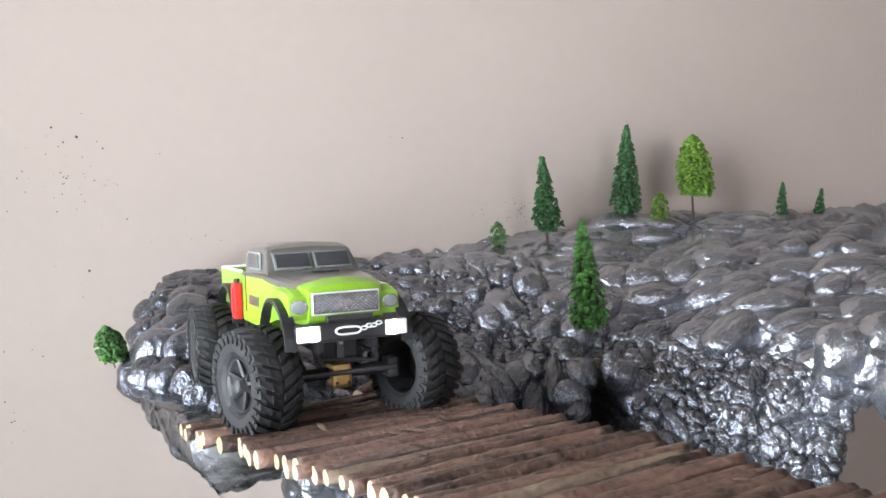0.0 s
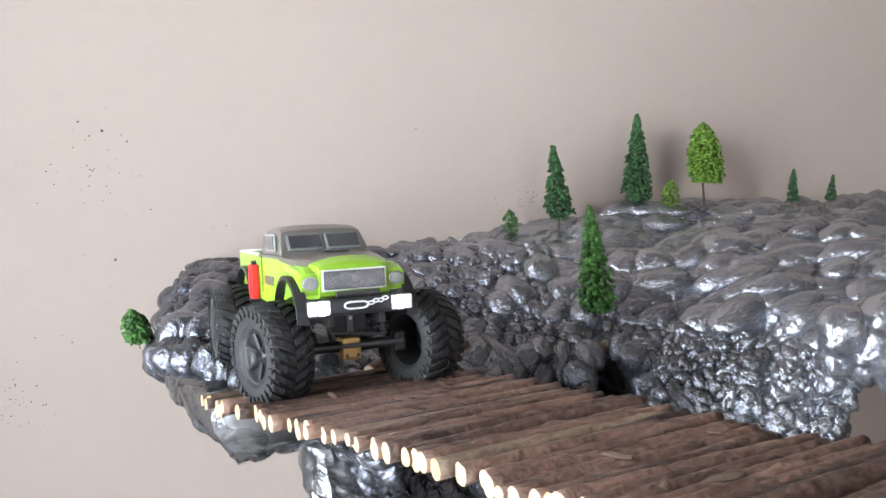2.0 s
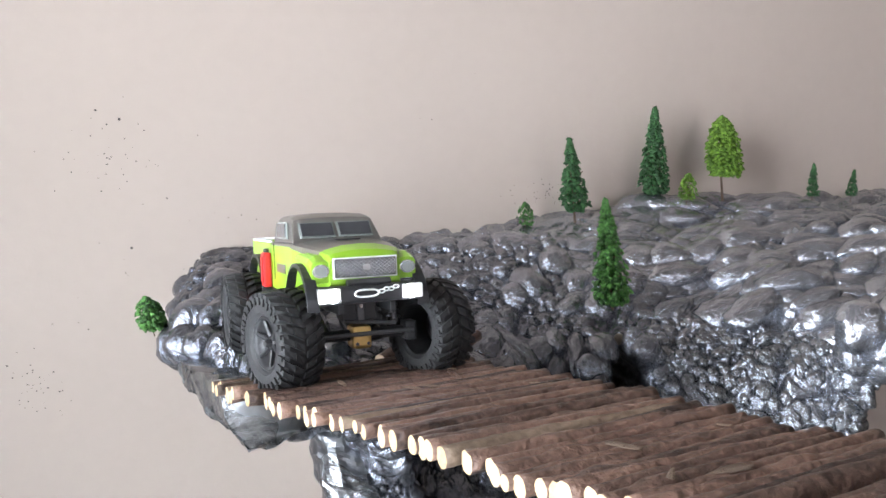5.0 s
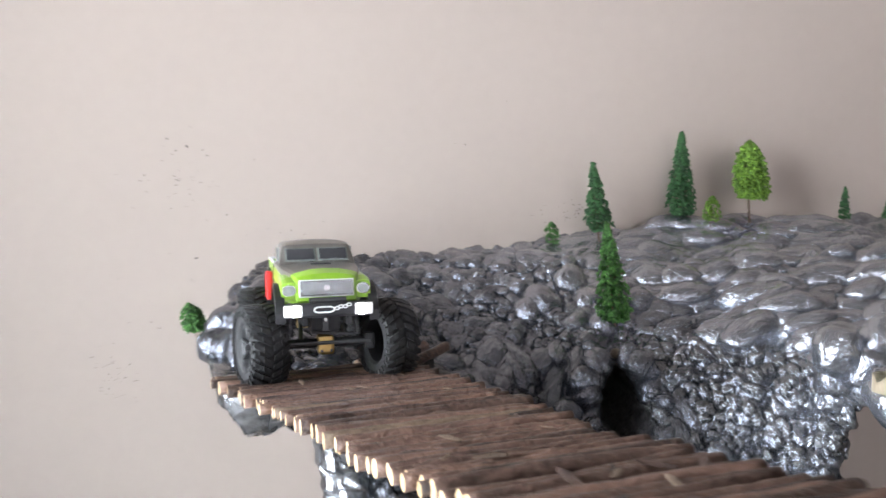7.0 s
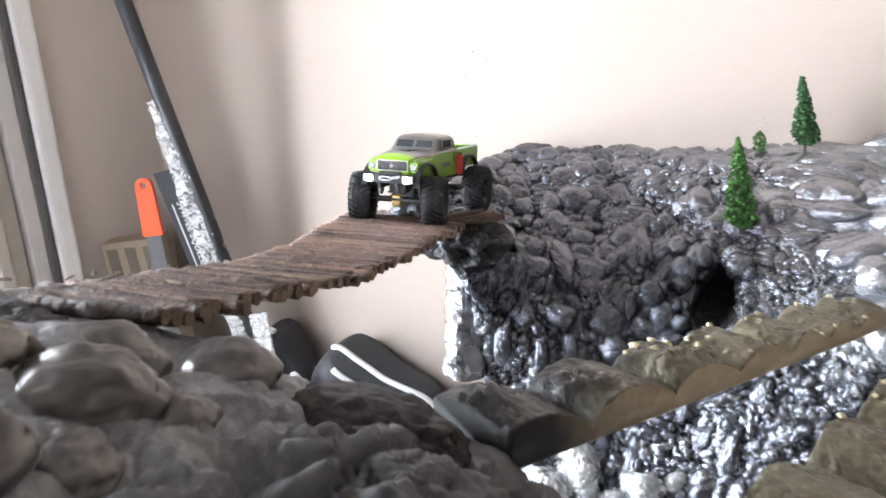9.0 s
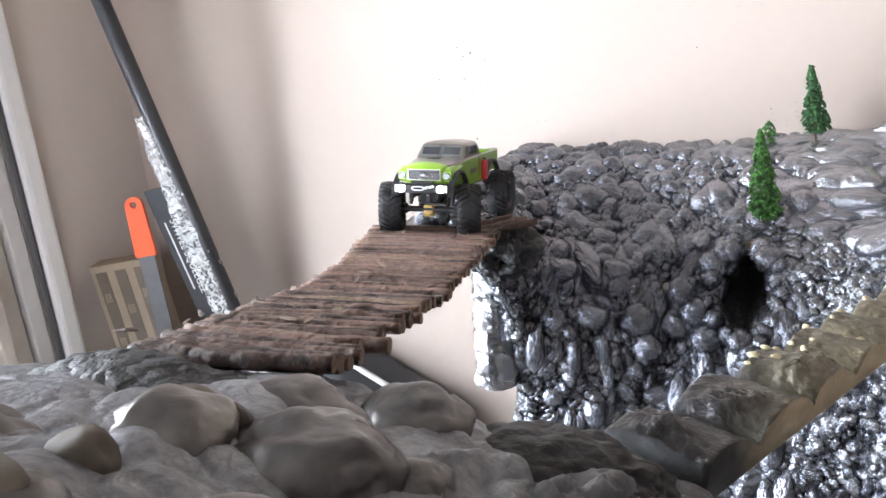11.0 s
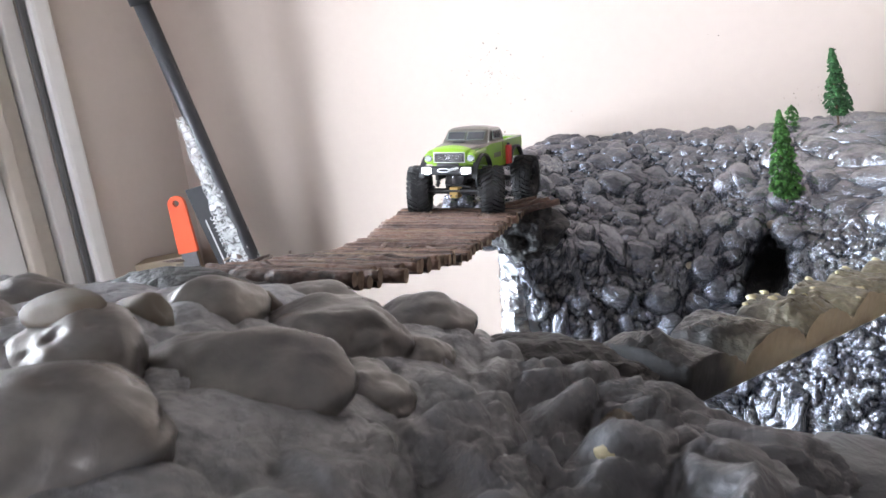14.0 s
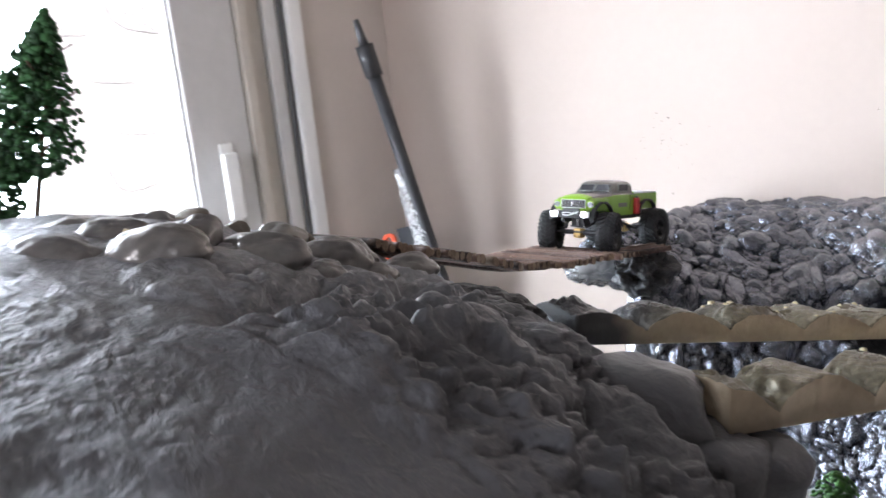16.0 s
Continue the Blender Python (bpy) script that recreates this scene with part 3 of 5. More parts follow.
# rim of the tunnel, the bulging nose on the right, drips and single bulbs
for a in range(-90, 270, 16):
    if rng.random() < 0.3:
        continue
    c, s = math.cos(radians(a)) * rng.uniform(0.9, 1.2), math.sin(radians(a)) * rng.uniform(0.9, 1.2)
    set_lump(smooth_lumps, (TUNNEL[0] + c * 0.040, 0.615 + 0.04 * s, TUNNEL[1] + s * 0.050), (c * 0.3, -1, s * 0.3), [rng.uniform(0.008, 0.018) for k in range(3)], far_rock)
for x, y, z, r in ((0.596, 0.520, 0.988, 0.026), (0.622, 0.508, 0.975, 0.024), (0.640, 0.515, 0.995, 0.026), (0.690, 0.51, 0.985, 0.028), (0.604, 0.53, 0.955, 0.019), (0.632, 0.525, 0.948, 0.019), (0.618, 0.54, 0.930, 0.016), (0.586, 0.655, 0.955, 0.016), (0.452, 0.735, 0.985, 0.019), (0.485, 0.74, 0.982, 0.020), (0.004, 0.625, 0.985, 0.017), (0.018, 0.602, 0.990, 0.017), (0.032, 0.575, 0.994, 0.015), (0.012, 0.650, 0.995, 0.022), (-0.004, 0.660, 0.972, 0.016), (0.032, 0.625, 1.000, 0.020), (0.048, 0.560, 0.998, 0.016), (0.062, 0.520, 1.000, 0.014), (0.048, 0.500, 1.004, 0.011), (0.036, 0.535, 0.998, 0.013), (0.317, 0.615, 0.892, 0.013), (0.30, 0.585, 0.86, 0.026), (0.315, 0.575, 0.825, 0.024), (0.352, 0.60, 0.90, 0.018), (0.37, 0.60, 0.875, 0.019), (0.385, 0.585, 0.845, 0.019), (0.668, 0.535, 0.945, 0.022), (0.74, 0.55, 0.945, 0.03), (0.000, 0.695, 0.962, 0.022), (-0.006, 0.690, 0.972, 0.014), (0.010, 0.72, 0.978, 0.018), (0.014, 0.70, 0.955, 0.020), (0.026, 0.665, 0.945, 0.022), (0.014, 0.735, 0.965, 0.020), (0.035, 0.63, 0.955, 0.022)):
    set_lump(smooth_lumps, (x, y, z), (rng.uniform(-0.3, 0.3), -1, 0.3), (r, r, r * 0.85), far_rock)
# lower outcrop at the foot of the cliff
heap = Heap()
for i in range(520):
    x, t = rng.uniform(0.18, 0.85), rng.random()
    at = Vector((x, 0.52 - 0.24 * t + rng.uniform(-0.03, 0.03), 0.70 - 0.35 * t))
    r = rng.uniform(0.010, 0.030)
    heap.lump(at, (rng.uniform(-0.4, 0.4), -0.7, 0.7), (r * rng.uniform(0.9, 1.6), r, r * 0.8), 2, 0.6, rng)
tagged(link_to(new("foot_crust", heap.mesh("foot_crust", FOAM_ROUGH)), far_rock), "", "", "", "stuff")
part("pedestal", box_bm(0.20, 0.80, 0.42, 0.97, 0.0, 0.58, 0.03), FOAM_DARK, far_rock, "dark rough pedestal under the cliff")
# foil-wrapped underside and the hanging foil roll
def crumpled(name, at, size, rough, freq, mat, parent, label, spin=0.0, sheets=0):
    """A creased lump; with sheets its hull is made of that many flat folds."""
    v, f = BALL[5]
    vs = []
    planes = [(Vector((rng.gauss(0, 1), rng.gauss(0, 1), rng.gauss(0, 1))).normalized(), rng.uniform(0.78, 1.0)) for i in range(sheets)]
    for p in v:
        p = Vector(p)
        if sheets:
            k = min([1.25] + [h / max(0.05, n.dot(p)) for n, h in planes])
            k += 0.05 * math.sin(p.z * 17 + 9 * noise.noise(p * 1.5)) * abs(noise.noise(p * 2.5)) - 0.09 * abs(noise.noise(p * freq)) - 0.035 * abs(noise.noise(Vector((p.x * 3, p.y * 9, p.z * 3)))) - 0.02 * abs(noise.noise(Vector((p.x * 14, p.y * 6, p.z * 6))))
        else:
            k = 1 + rough * noise.noise(p * freq) - rough * 0.5 * abs(noise.noise(p * freq * 2.1)) - rough * 0.2 * abs(noise.noise(p * freq * 5.5))
        q = Matrix.Rotation(spin, 3, "Z") @ Vector((p.x * size[0] * k, p.y * size[1] * k, p.z * size[2] * k))
        vs.append(Vector(at) + q)
    return link_to(new(name, mesh_of(name, vs, f.tolist(), mat, True)), parent, label)
def foil_wedge():
    """Foil tape drawn round the rock's underside: a keel with a pointed front, creased in bands."""
    hulls = ((0.462, (0.022, 1.012), (0.026, 0.985), (0.040, 0.962), (0.060, 0.968), (0.082, 0.978), (0.100, 1.000)),
             (0.530, (0.010, 0.995), (0.014, 0.972), (0.044, 0.934), (0.066, 0.939), (0.093, 0.947), (0.130, 0.985)),
             (0.620, (-0.004, 0.978), (0.000, 0.955), (0.048, 0.928), (0.075, 0.930), (0.110, 0.935), (0.140, 0.970)),
             (0.720, (0.004, 0.962), (0.008, 0.952), (0.050, 0.930), (0.070, 0.930), (0.100, 0.930), (0.130, 0.960)))
    along = [h[0] for h in hulls]
    nu, nv = 100, 130
    vs, fs = [], []
    for i in range(nu):
        t = i / (nu - 1)
        y = along[0] + (along[-1] - along[0]) * t
        ring = [[float(np.interp(y, along, [h[k + 1][c] for h in hulls])) for c in (0, 1)] for k in range(6)]
        ring.append(ring[0])
        for j in range(nv):
            a = j / nv * 6
            k = int(a)
            x = ring[k][0] + (ring[k + 1][0] - ring[k][0]) * (a - k)
            z = ring[k][1] + (ring[k + 1][1] - ring[k][1]) * (a - k)
            p = Vector((x, y, z))
            band = abs(((t * 5 + a * 0.35 + 0.5 * noise.noise(p * 20)) % 1.0) - 0.5)
            d = 0.0055 * abs(noise.noise(Vector((x * 60, y * 18, z * 60)))) + 0.0045 * abs(noise.noise(Vector((x * 30, y * 75, z * 30)) + noise.noise_vector(p * 20))) + (0.0018 if band < 0.07 else 0.0) - 0.0022 * abs(noise.noise(p * 120)) - 0.002
            vs.append(p + Vector(((x - 0.055) * 9, -0.6, -0.9)).normalized() * d)
    for i in range(nu - 1):
        for j in range(nv):
            a, b = i * nv + j, i * nv + (j + 1) % nv
            fs.append((a, b, b + nv, a + nv))
    fs.append(tuple(range(nv - 1, -1, -1)))
    return mesh_of("foil_wrap", vs, fs, FOIL)
link_to(new("foil_wrap", foil_wedge()), far_rock, "creased silver foil tape round the rock's underside")
vs, fs = [], []
for i in range(49):
    t = i / 48
    c = Vector((0.116, 0.560, 0.955)).lerp(Vector((0.138, 0.495, 0.795)), t)
    for k in range(28):
        a = 2 * math.pi * k / 28
        d = Vector((math.cos(a), math.sin(a), 0))
        r = 0.023 + 0.0042 * abs(((t * 9 + 0.35 * math.sin(a + 5 * t) + 0.5 * noise.noise(c * 40 + d)) % 1.0) - 0.35) + 0.002 * abs(math.sin(t * 8 + a)) + 0.004 * noise.noise(c * 25 + d * 1.2) + 0.006 * abs(noise.noise(c * 30 + d * 1.5)) + 0.0012 * noise.noise(c * 130 + d * 4)
        vs.append(c + d * r)
for i in range(48):
    for k in range(28):
        a, b = i * 28 + k, i * 28 + (k + 1) % 28
        fs.append((a, b, b + 28, a + 28))
fs.append(tuple(48 * 28 + k for k in range(28)))
link_to(new("foil_roll", mesh_of("foil_roll", vs, fs, FOIL, False)), far_rock, "hanging crumpled silver foil roll")
# dark slab beside the bridge end
crumpled("dark_chunk", (0.165, 0.470, 0.985), (0.040, 0.045, 0.030), 0.4, 2.2, FOAM_DARK, far_rock, "dark matt chunk at the bridge end")

# ---- near foam island ----
def near_z(x, y):
    zs = (1.225 - 0.265 * (x - 0.29) - 0.32 * (max(y, -0.30) + 0.28) - 0.05 * (min(y, -0.30) + 0.30), 1.231 - 0.41 * (y + 0.29) - 0.12 * max(0.0, 0.3 - x), 1.224 - 0.10 * max(0.0, 0.25 - x))
    k = 0.006
    z = 1.0 - k * math.log(sum(math.exp(-(q - 1.0) / k) for q in zs))
    return z - 2.5 * max(0.0, x - 0.545 + 0.75 * (y + 0.13)) - 0.35 * max(0.0, x - 0.44 + 0.3 * (y + 0.16))

def near_fn(u, v):
    a = 2 * math.pi * u
    r = min(1.0, max(0.0, v)) / 0.6
    c, s = math.cos(a), math.sin(a)
    cx, cy = 0.25, -0.50
    # a rounded-square outline
    k = (abs(c) ** 4 + abs(s) ** 4) ** -0.25
    ax, ay = (0.40 if c > 0 else 0.42), (0.405 if s > 0 else 0.45)
    rr = min(r, 1.0)
    x, y = cx + ax * rr * c * k * 0.96, cy + ay * rr * s * k * 0.96
    z = near_z(x, y) - 0.012 * rr ** 16
    if r > 1.0:
        d = r - 1.0
        x, y, z = x + c * 0.02 * math.sin(d * 9), y + s * 0.02 * math.sin(d * 9), z - d * 0.75
    return Vector((x, y, z))

near_rock = thing("foam_rock", "dark grey painted foam rock island at the bridge end", "model rock")
# the poured pile round the bridge end: x, y, radius, height
PILE = ((0.376, -0.325, 0.022, 0.004), (0.435, -0.150, 0.020, 0.005), (0.432, -0.220, 0.012, 0.009), (0.462, -0.228, 0.020, 0.008), (0.490, -0.216, 0.020, 0.009), (0.512, -0.180, 0.022, 0.011), (0.19, -0.23, 0.022, 0.005), (0.14, -0.25, 0.026, 0.004))

def pile_height(p):
    total = 0.0
    for x, y, r, h in PILE:
        d = ((p.x - x) ** 2 + (p.y - y) ** 2) / r ** 2 + 0.25 * noise.noise(p * 45)
        if d < 1.0:
            total += (1.25 * h * math.sqrt(1.0 - max(0.0, d))) ** 5
    return total ** 0.2

def near_relief(p):
    up = pile_height(p) if p.z > 1.08 else 0.0
    flank = step(p.x + 0.25 * (p.y + 0.25), 0.35, 0.42) * step(p.y - 0.25 * (p.x - 0.4), -0.36, -0.30)
    low = step(1.10 - p.z, 0.0, 0.05)
    rough = max(flank, low) * (1 - 0.6 * min(1.0, up / 0.010))
    fold = 1 - abs(noise.noise(p * 30 + noise.noise_vector(p * 25) * 0.6)) * 2.2
    far_side = step(p.x, 0.40, 0.47)
    rocky = (0.008 + 0.008 * far_side) * bubble(p, 0.034, 0.6, 0.04, 0.7) + 0.009 * fold + (0.004 + 0.003 * far_side) * bubble(p + Vector((5, 2, 1)), 0.015, 0.6, 0.05, 0.6) + 0.0015 * noise.noise(p * 60) - 0.008
    calm = 0.006 * bubble(p, 0.07, 0.5, 0.10, 0.0) - 0.001 + 0.0045 * step(p.y, -0.36, -0.29) * bubble(p, 0.024, 0.6, 0.05, 0.35) + 0.0012 * bubble(p, 0.012, 0.6, 0.08, 0.05) * step(noise.noise(p * 18), 0.0, 0.3) + 0.004 * step(0.34 - p.x, 0.0, 0.05)
    return up + rocky * rough + calm * (1 - rough) + (0.0006 + 0.0030 * rough) * noise.noise(p * 110) + 0.0016 * rough * noise.noise(p * 240) + 0.004 * noise.noise(p * 9) - 0.002

near_u = np.concatenate([np.linspace(0.0, 0.34, 430, endpoint=False), np.linspace(0.34, 1.0, 200)])
near_base = np.array([[near_fn(u, j / 319)[:] for j in range(320)] for u in near_u])
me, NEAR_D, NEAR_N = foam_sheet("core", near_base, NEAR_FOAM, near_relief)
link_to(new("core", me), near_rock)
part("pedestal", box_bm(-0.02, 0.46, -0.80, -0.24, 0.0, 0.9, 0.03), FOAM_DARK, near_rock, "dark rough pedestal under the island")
dark_lumps = lump_meshes(NEAR_FOAM, 12, 3, 0.32)
heap = Heap()
for i in range(420):
    a = int(rng.random() * 629)
    j = int(rng.uniform(0.25, 1.0) * 319)
    p, n = Vector(NEAR_D[a, j]), Vector(NEAR_N[a, j])
    if p.z > 1.07:
        continue
    r = rng.uniform(0.005, 0.013)
    size = (r * rng.uniform(0.9, 1.7), r, r * rng.uniform(0.5, 0.85))
    heap.lump(p - n * size[2] * 0.4, n, size, 2, 0.4, rng)
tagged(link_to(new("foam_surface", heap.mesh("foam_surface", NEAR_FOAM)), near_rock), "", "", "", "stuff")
# big smooth poured lumps at the bridge end: x, y, lift over the slope, length, width, height, turn
def big_lump(x, y, lift, lx, ly, lz, turn, mat, rough=0.32):
    v, f = craggy_ball(rough) if mat is not NEAR_LUMP else poured_ball(rough)
    me = mesh_of("foam_lump", (v * np.array((lx * 1.14, ly * 1.14, lz * 1.12))).tolist(), f.tolist(), mat)
    ob = link_to(new("foam_lump", me), near_rock)
    ob.matrix_world = Matrix.Translation((x, y, near_z(x, y) + lift - 0.003)) @ Matrix.Rotation(radians(turn), 4, "Z")
    return ob

def craggy_ball(rough):
    """A torn lump with ridges and a coarse skin."""
    v, f = BALL[5]
    seed = Vector((rng.uniform(-50, 50), rng.uniform(-50, 50), rng.uniform(-50, 50)))
    k = []
    for p in v:
        q = Vector(p) + seed
        k.append(1 + rough * noise.noise(q * 1.2) + 0.22 * (0.4 - abs(noise.noise(q * 2.8 + noise.noise_vector(q * 2) * 0.4))) + 0.10 * (0.3 - abs(noise.noise(q * 7))) + 0.04 * noise.noise(q * 17))
    return v * np.array(k)[:, None], f

def poured_ball(rough):
    """A smooth bulge with a few dimples and a slightly grainy skin."""
    v, f = BALL[5]
    seed = Vector((rng.uniform(-50, 50), rng.uniform(-50, 50), rng.uniform(-50, 50)))
    k = [1 + rough * noise.noise(Vector(p) * 1.1 + seed) + 0.30 * rough * noise.noise(Vector(p) * 2.6 + seed) - 0.10 * max(0.0, noise.noise(Vector(p) * 4.5 + seed) - 0.2) + 0.010 * noise.noise(Vector(p) * 16 + seed) for p in v]
    return v * np.array(k)[:, None], f

for spec in ((0.318, -0.284, 0.000, 0.0175, 0.0170, 0.0150, 20), (0.346, -0.262, -0.001, 0.0250, 0.0180, 0.0150, 28), (0.334, -0.208, 0.000, 0.0270, 0.0190, 0.0145, 24), (0.338, -0.146, 0.000, 0.0180, 0.0160, 0.0110, 20), (0.338, -0.314, 0.003, 0.0260, 0.0210, 0.0130, 30), (0.280, -0.286, 0.000, 0.0120, 0.0140, 0.0120, 0), (0.366, -0.236, -0.002, 0.0130, 0.0140, 0.0110, 50), (0.308, -0.176, 0.000, 0.0220, 0.0180, 0.0120, 10), (0.300, -0.216, 0.002, 0.0170, 0.0150, 0.0120, 70), (0.358, -0.192, -0.002, 0.0130, 0.0120, 0.0100, 30), (0.262, -0.252, 0.000, 0.0220, 0.0170, 0.0110, 15), (0.240, -0.290, -0.002, 0.0200, 0.0160, 0.0100, 60), (0.300, -0.318, 0.002, 0.0190, 0.0150, 0.0110, 40), (0.258, -0.325, 0.001, 0.0200, 0.0170, 0.0100, 10), (0.225, -0.240, 0.000, 0.0200, 0.0150, 0.0100, 0), (0.306, -0.352, 0.001, 0.0240, 0.0180, 0.0110, 20), (0.195, -0.268, -0.002, 0.0220, 0.0160, 0.0100, 30)):
    big_lump(*spec, NEAR_LUMP, 0.24)
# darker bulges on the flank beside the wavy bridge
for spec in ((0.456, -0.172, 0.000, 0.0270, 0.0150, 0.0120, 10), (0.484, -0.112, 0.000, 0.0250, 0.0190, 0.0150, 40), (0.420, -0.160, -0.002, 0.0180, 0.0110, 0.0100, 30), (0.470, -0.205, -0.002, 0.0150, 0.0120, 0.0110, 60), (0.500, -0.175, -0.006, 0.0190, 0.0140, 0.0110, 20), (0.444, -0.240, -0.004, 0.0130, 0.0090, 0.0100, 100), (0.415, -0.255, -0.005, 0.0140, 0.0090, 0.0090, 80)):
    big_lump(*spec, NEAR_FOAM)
big_lump(0.428, -0.200, 0.002, 0.0080, 0.0080, 0.0085, 0, TAN_FOAM)
big_lump(0.462, -0.184, 0.000, 0.0160, 0.0050, 0.0070, 160, TAN_FOAM)
# dark matt slab that closes the pile towards the wavy bridge
big_lump(0.385, -0.135, -0.016, 0.040, 0.032, 0.016, 15, FOAM_DARK, 0.4)
big_lump(0.265, -0.195, -0.004, 0.045, 0.030, 0.012, 10, FOAM_DARK, 0.4)
# lumps that bury the near ends of the wavy bridges
for x, y, z, r in ((0.400, -0.108, 1.122, 0.020), (0.424, -0.106, 1.114, 0.020), (0.446, -0.108, 1.104, 0.020), (0.490, -0.100, 1.078, 0.034), (0.492, -0.045, 1.015, 0.036), (0.500, -0.130, 1.100, 0.034), (0.532, -0.118, 1.070, 0.030), (0.548, -0.090, 1.058, 0.028)):
    set_lump(dark_lumps, (x, y, z), (0.2, 0.3, 1), (r * 1.1, r, r * 0.8), near_rock)
# raw foam cut open beside the bridge end, and showing through in a few spots
for x, y, lift, sz in ((0.302, -0.246, 0.002, (0.0090, 0.0080, 0.0075)), (0.312, -0.277, 0.0120, (0.011, 0.008, 0.0045)), (0.300, -0.205, 0.002, (0.016, 0.010, 0.010))):
    v, f = rough_ball(3, 0.3, rng)
    ob = link_to(new("raw_foam_spot", mesh_of("raw_foam_spot", v.tolist(), f.tolist(), TAN_FOAM)), near_rock, "bare tan foam where the paint is missing")
    ob.matrix_world = Matrix.Translation((x, y, near_z(x, y) + lift)) @ Matrix.Diagonal((*sz, 1))
for x, y, r in ((0.432, -0.228, 0.0026), (0.470, -0.236, 0.002), (0.318, -0.318, 0.002)):
    v, f = rough_ball(3, 0.5, rng)
    me = mesh_of("raw_foam_spot", v.tolist(), f.tolist(), YELLOW_FOAM)
    ob = link_to(new("raw_foam_spot", me), near_rock, "bare yellowish foam spot")
    ob.matrix_world = Matrix.Translation((x, y, near_z(x, y) + 0.007)) @ Matrix.Diagonal((r * 1.3, r, r, 1))


# lumps in which the far ends of the wavy bridges are set
for x, y, z, r in ((0.612, 0.452, 0.962, 0.030), (0.640, 0.480, 0.955, 0.034), (0.675, 0.500, 0.940, 0.036), (0.700, 0.462, 0.955, 0.032), (0.725, 0.480, 0.960, 0.036)):
    set_lump(smooth_lumps, (x, y, z), (0.0, -0.6, 0.8), (r * 1.2, r, r * 0.8), far_rock)
# bare brownish foam above the tunnel and beside it
for x, y, z, r in ((0.428, 0.660, 0.946, 0.006), (0.440, 0.652, 0.938, 0.004), (0.335, 0.600, 0.905, 0.005)):
    ob = link_to(new("raw_foam_spot", mesh_of("raw_foam_spot", (BALL[2][0] * 0.02).tolist(), BALL[2][1].tolist(), BROWN_FOAM)), far_rock, "bare brownish foam spot")
    ob.matrix_world = Matrix.Translation((x, y, z)) @ Matrix.Diagonal((r / 0.02, r / 0.03, r / 0.02, 1))

# ---- twig bridge ----
def deck_z(y):
    return float(np.interp(y, [-0.24, -0.15, 0.08, 0.2, 0.29, 0.45, 0.5], [1.212, 1.184, 1.104, 1.072, 1.055, 1.020, 1.011]))

def deck_x(y):
    return 0.183 - 0.27 * (y - 0.118)

bridge = thing("twig_bridge", "narrow sagging footbridge of brown twigs with pale cut ends", "bridge")
rng = random.Random(21)

def twig(a, b, r0, r1, mat):
    """A stick with uneven bark, a few knots, a pale sawn end and a darkened one."""
    a, b = Vector(a), Vector(b)
    d = b - a
    m = d.to_track_quat("Z", "Y").to_matrix()
    seg, rings = 12, 25
    vs, fs = [], []
    bend = Vector((0, rng.uniform(-0.0015, 0.0015), rng.uniform(-0.001, 0.001)))
    knot, ka = rng.uniform(0.1, 0.9), rng.uniform(0, 6.28)
    for i in range(rings):
        t = i / (rings - 1)
        c = a + d * t + bend * math.sin(math.pi * t)
        for k in range(seg):
            an = 2 * math.pi * k / seg
            r = (r0 + (r1 - r0) * t) * (1 + 0.16 * noise.noise(c * 90 + Vector((math.cos(an), math.sin(an), 0)) * 1.2) + 0.10 * noise.noise(c * 330 + Vector((math.cos(an), math.sin(an), 0)) * 3))
            if abs(t - knot) < 0.06 and math.cos(an - ka) > 0.5:
                r *= 1.3
            vs.append(c + m @ Vector((r * math.cos(an), r * math.sin(an), 0)))
    for i in range(rings - 1):
        for k in range(seg):
            p, q = i * seg + k, i * seg + (k + 1) % seg
            fs.append((p, q, q + seg, p + seg))
    n = len(fs)
    fs += [tuple(range(seg - 1, -1, -1)), tuple((rings - 1) * seg + k for k in range(seg))]
    me = mesh_of("twig", vs, fs, [mat, WOOD_END, DARKENED_CUT])
    for f in me.polygons[n:]:
        f.material_index, f.use_smooth = 1, False
    # the right end faces away from the door: its shade is put into the colour
    me.polygons[n + 1].material_index = 2
    return link_to(new("twig", me), bridge)

y = 0.455
while y > -0.155:
    r = rng.uniform(0.0031, 0.0047)
    d = Vector((1, 0.16 + rng.uniform(-0.03, 0.03), rng.uniform(-0.01, 0.01))).normalized()
    c = Vector((deck_x(y), y, deck_z(y) - r + rng.uniform(-0.001, 0.001)))
    hl = float(np.interp(y, [-0.16, -0.10, -0.03, 0.08, 0.15, 0.45], [0.030, 0.032, 0.040, 0.050, 0.051, 0.077])) + rng.uniform(-0.004, 0.004)
    hr = float(np.interp(y, [-0.16, 0.15, 0.45], [0.056, 0.056, 0.072])) + rng.uniform(-0.008, 0.005)
    twig(c - d * hl, c + d * hr, r * rng.uniform(0.9, 1.05), r * rng.uniform(0.75, 1.0), BARK_PALE if rng.random() < 0.12 else BARK)
    y -= r * 1.75
for (x0, y0, x1, y1) in ((0.128, 0.452, 0.170, 0.490), (0.148, 0.446, 0.186, 0.478), (0.112, 0.466, 0.150, 0.500)):
    stick = twig((x0 + 0.015, y0, deck_z(y0) - 0.002), (x1 + 0.015, y1, deck_z(y1) + 0.008), 0.0042, 0.004, BARK)
    stick.data.polygons[-2].material_index = 2
for sx in (-0.03, 0.03):
    pts = [(deck_x(0.46 - 0.59 * i / 16) + sx, 0.46 - 0.59 * i / 16, deck_z(0.46 - 0.59 * i / 16) - 0.009) for i in range(17)]
    link_to(new("stringer", tube_mesh("stringer", pts, 0.0016, BARK)), bridge)
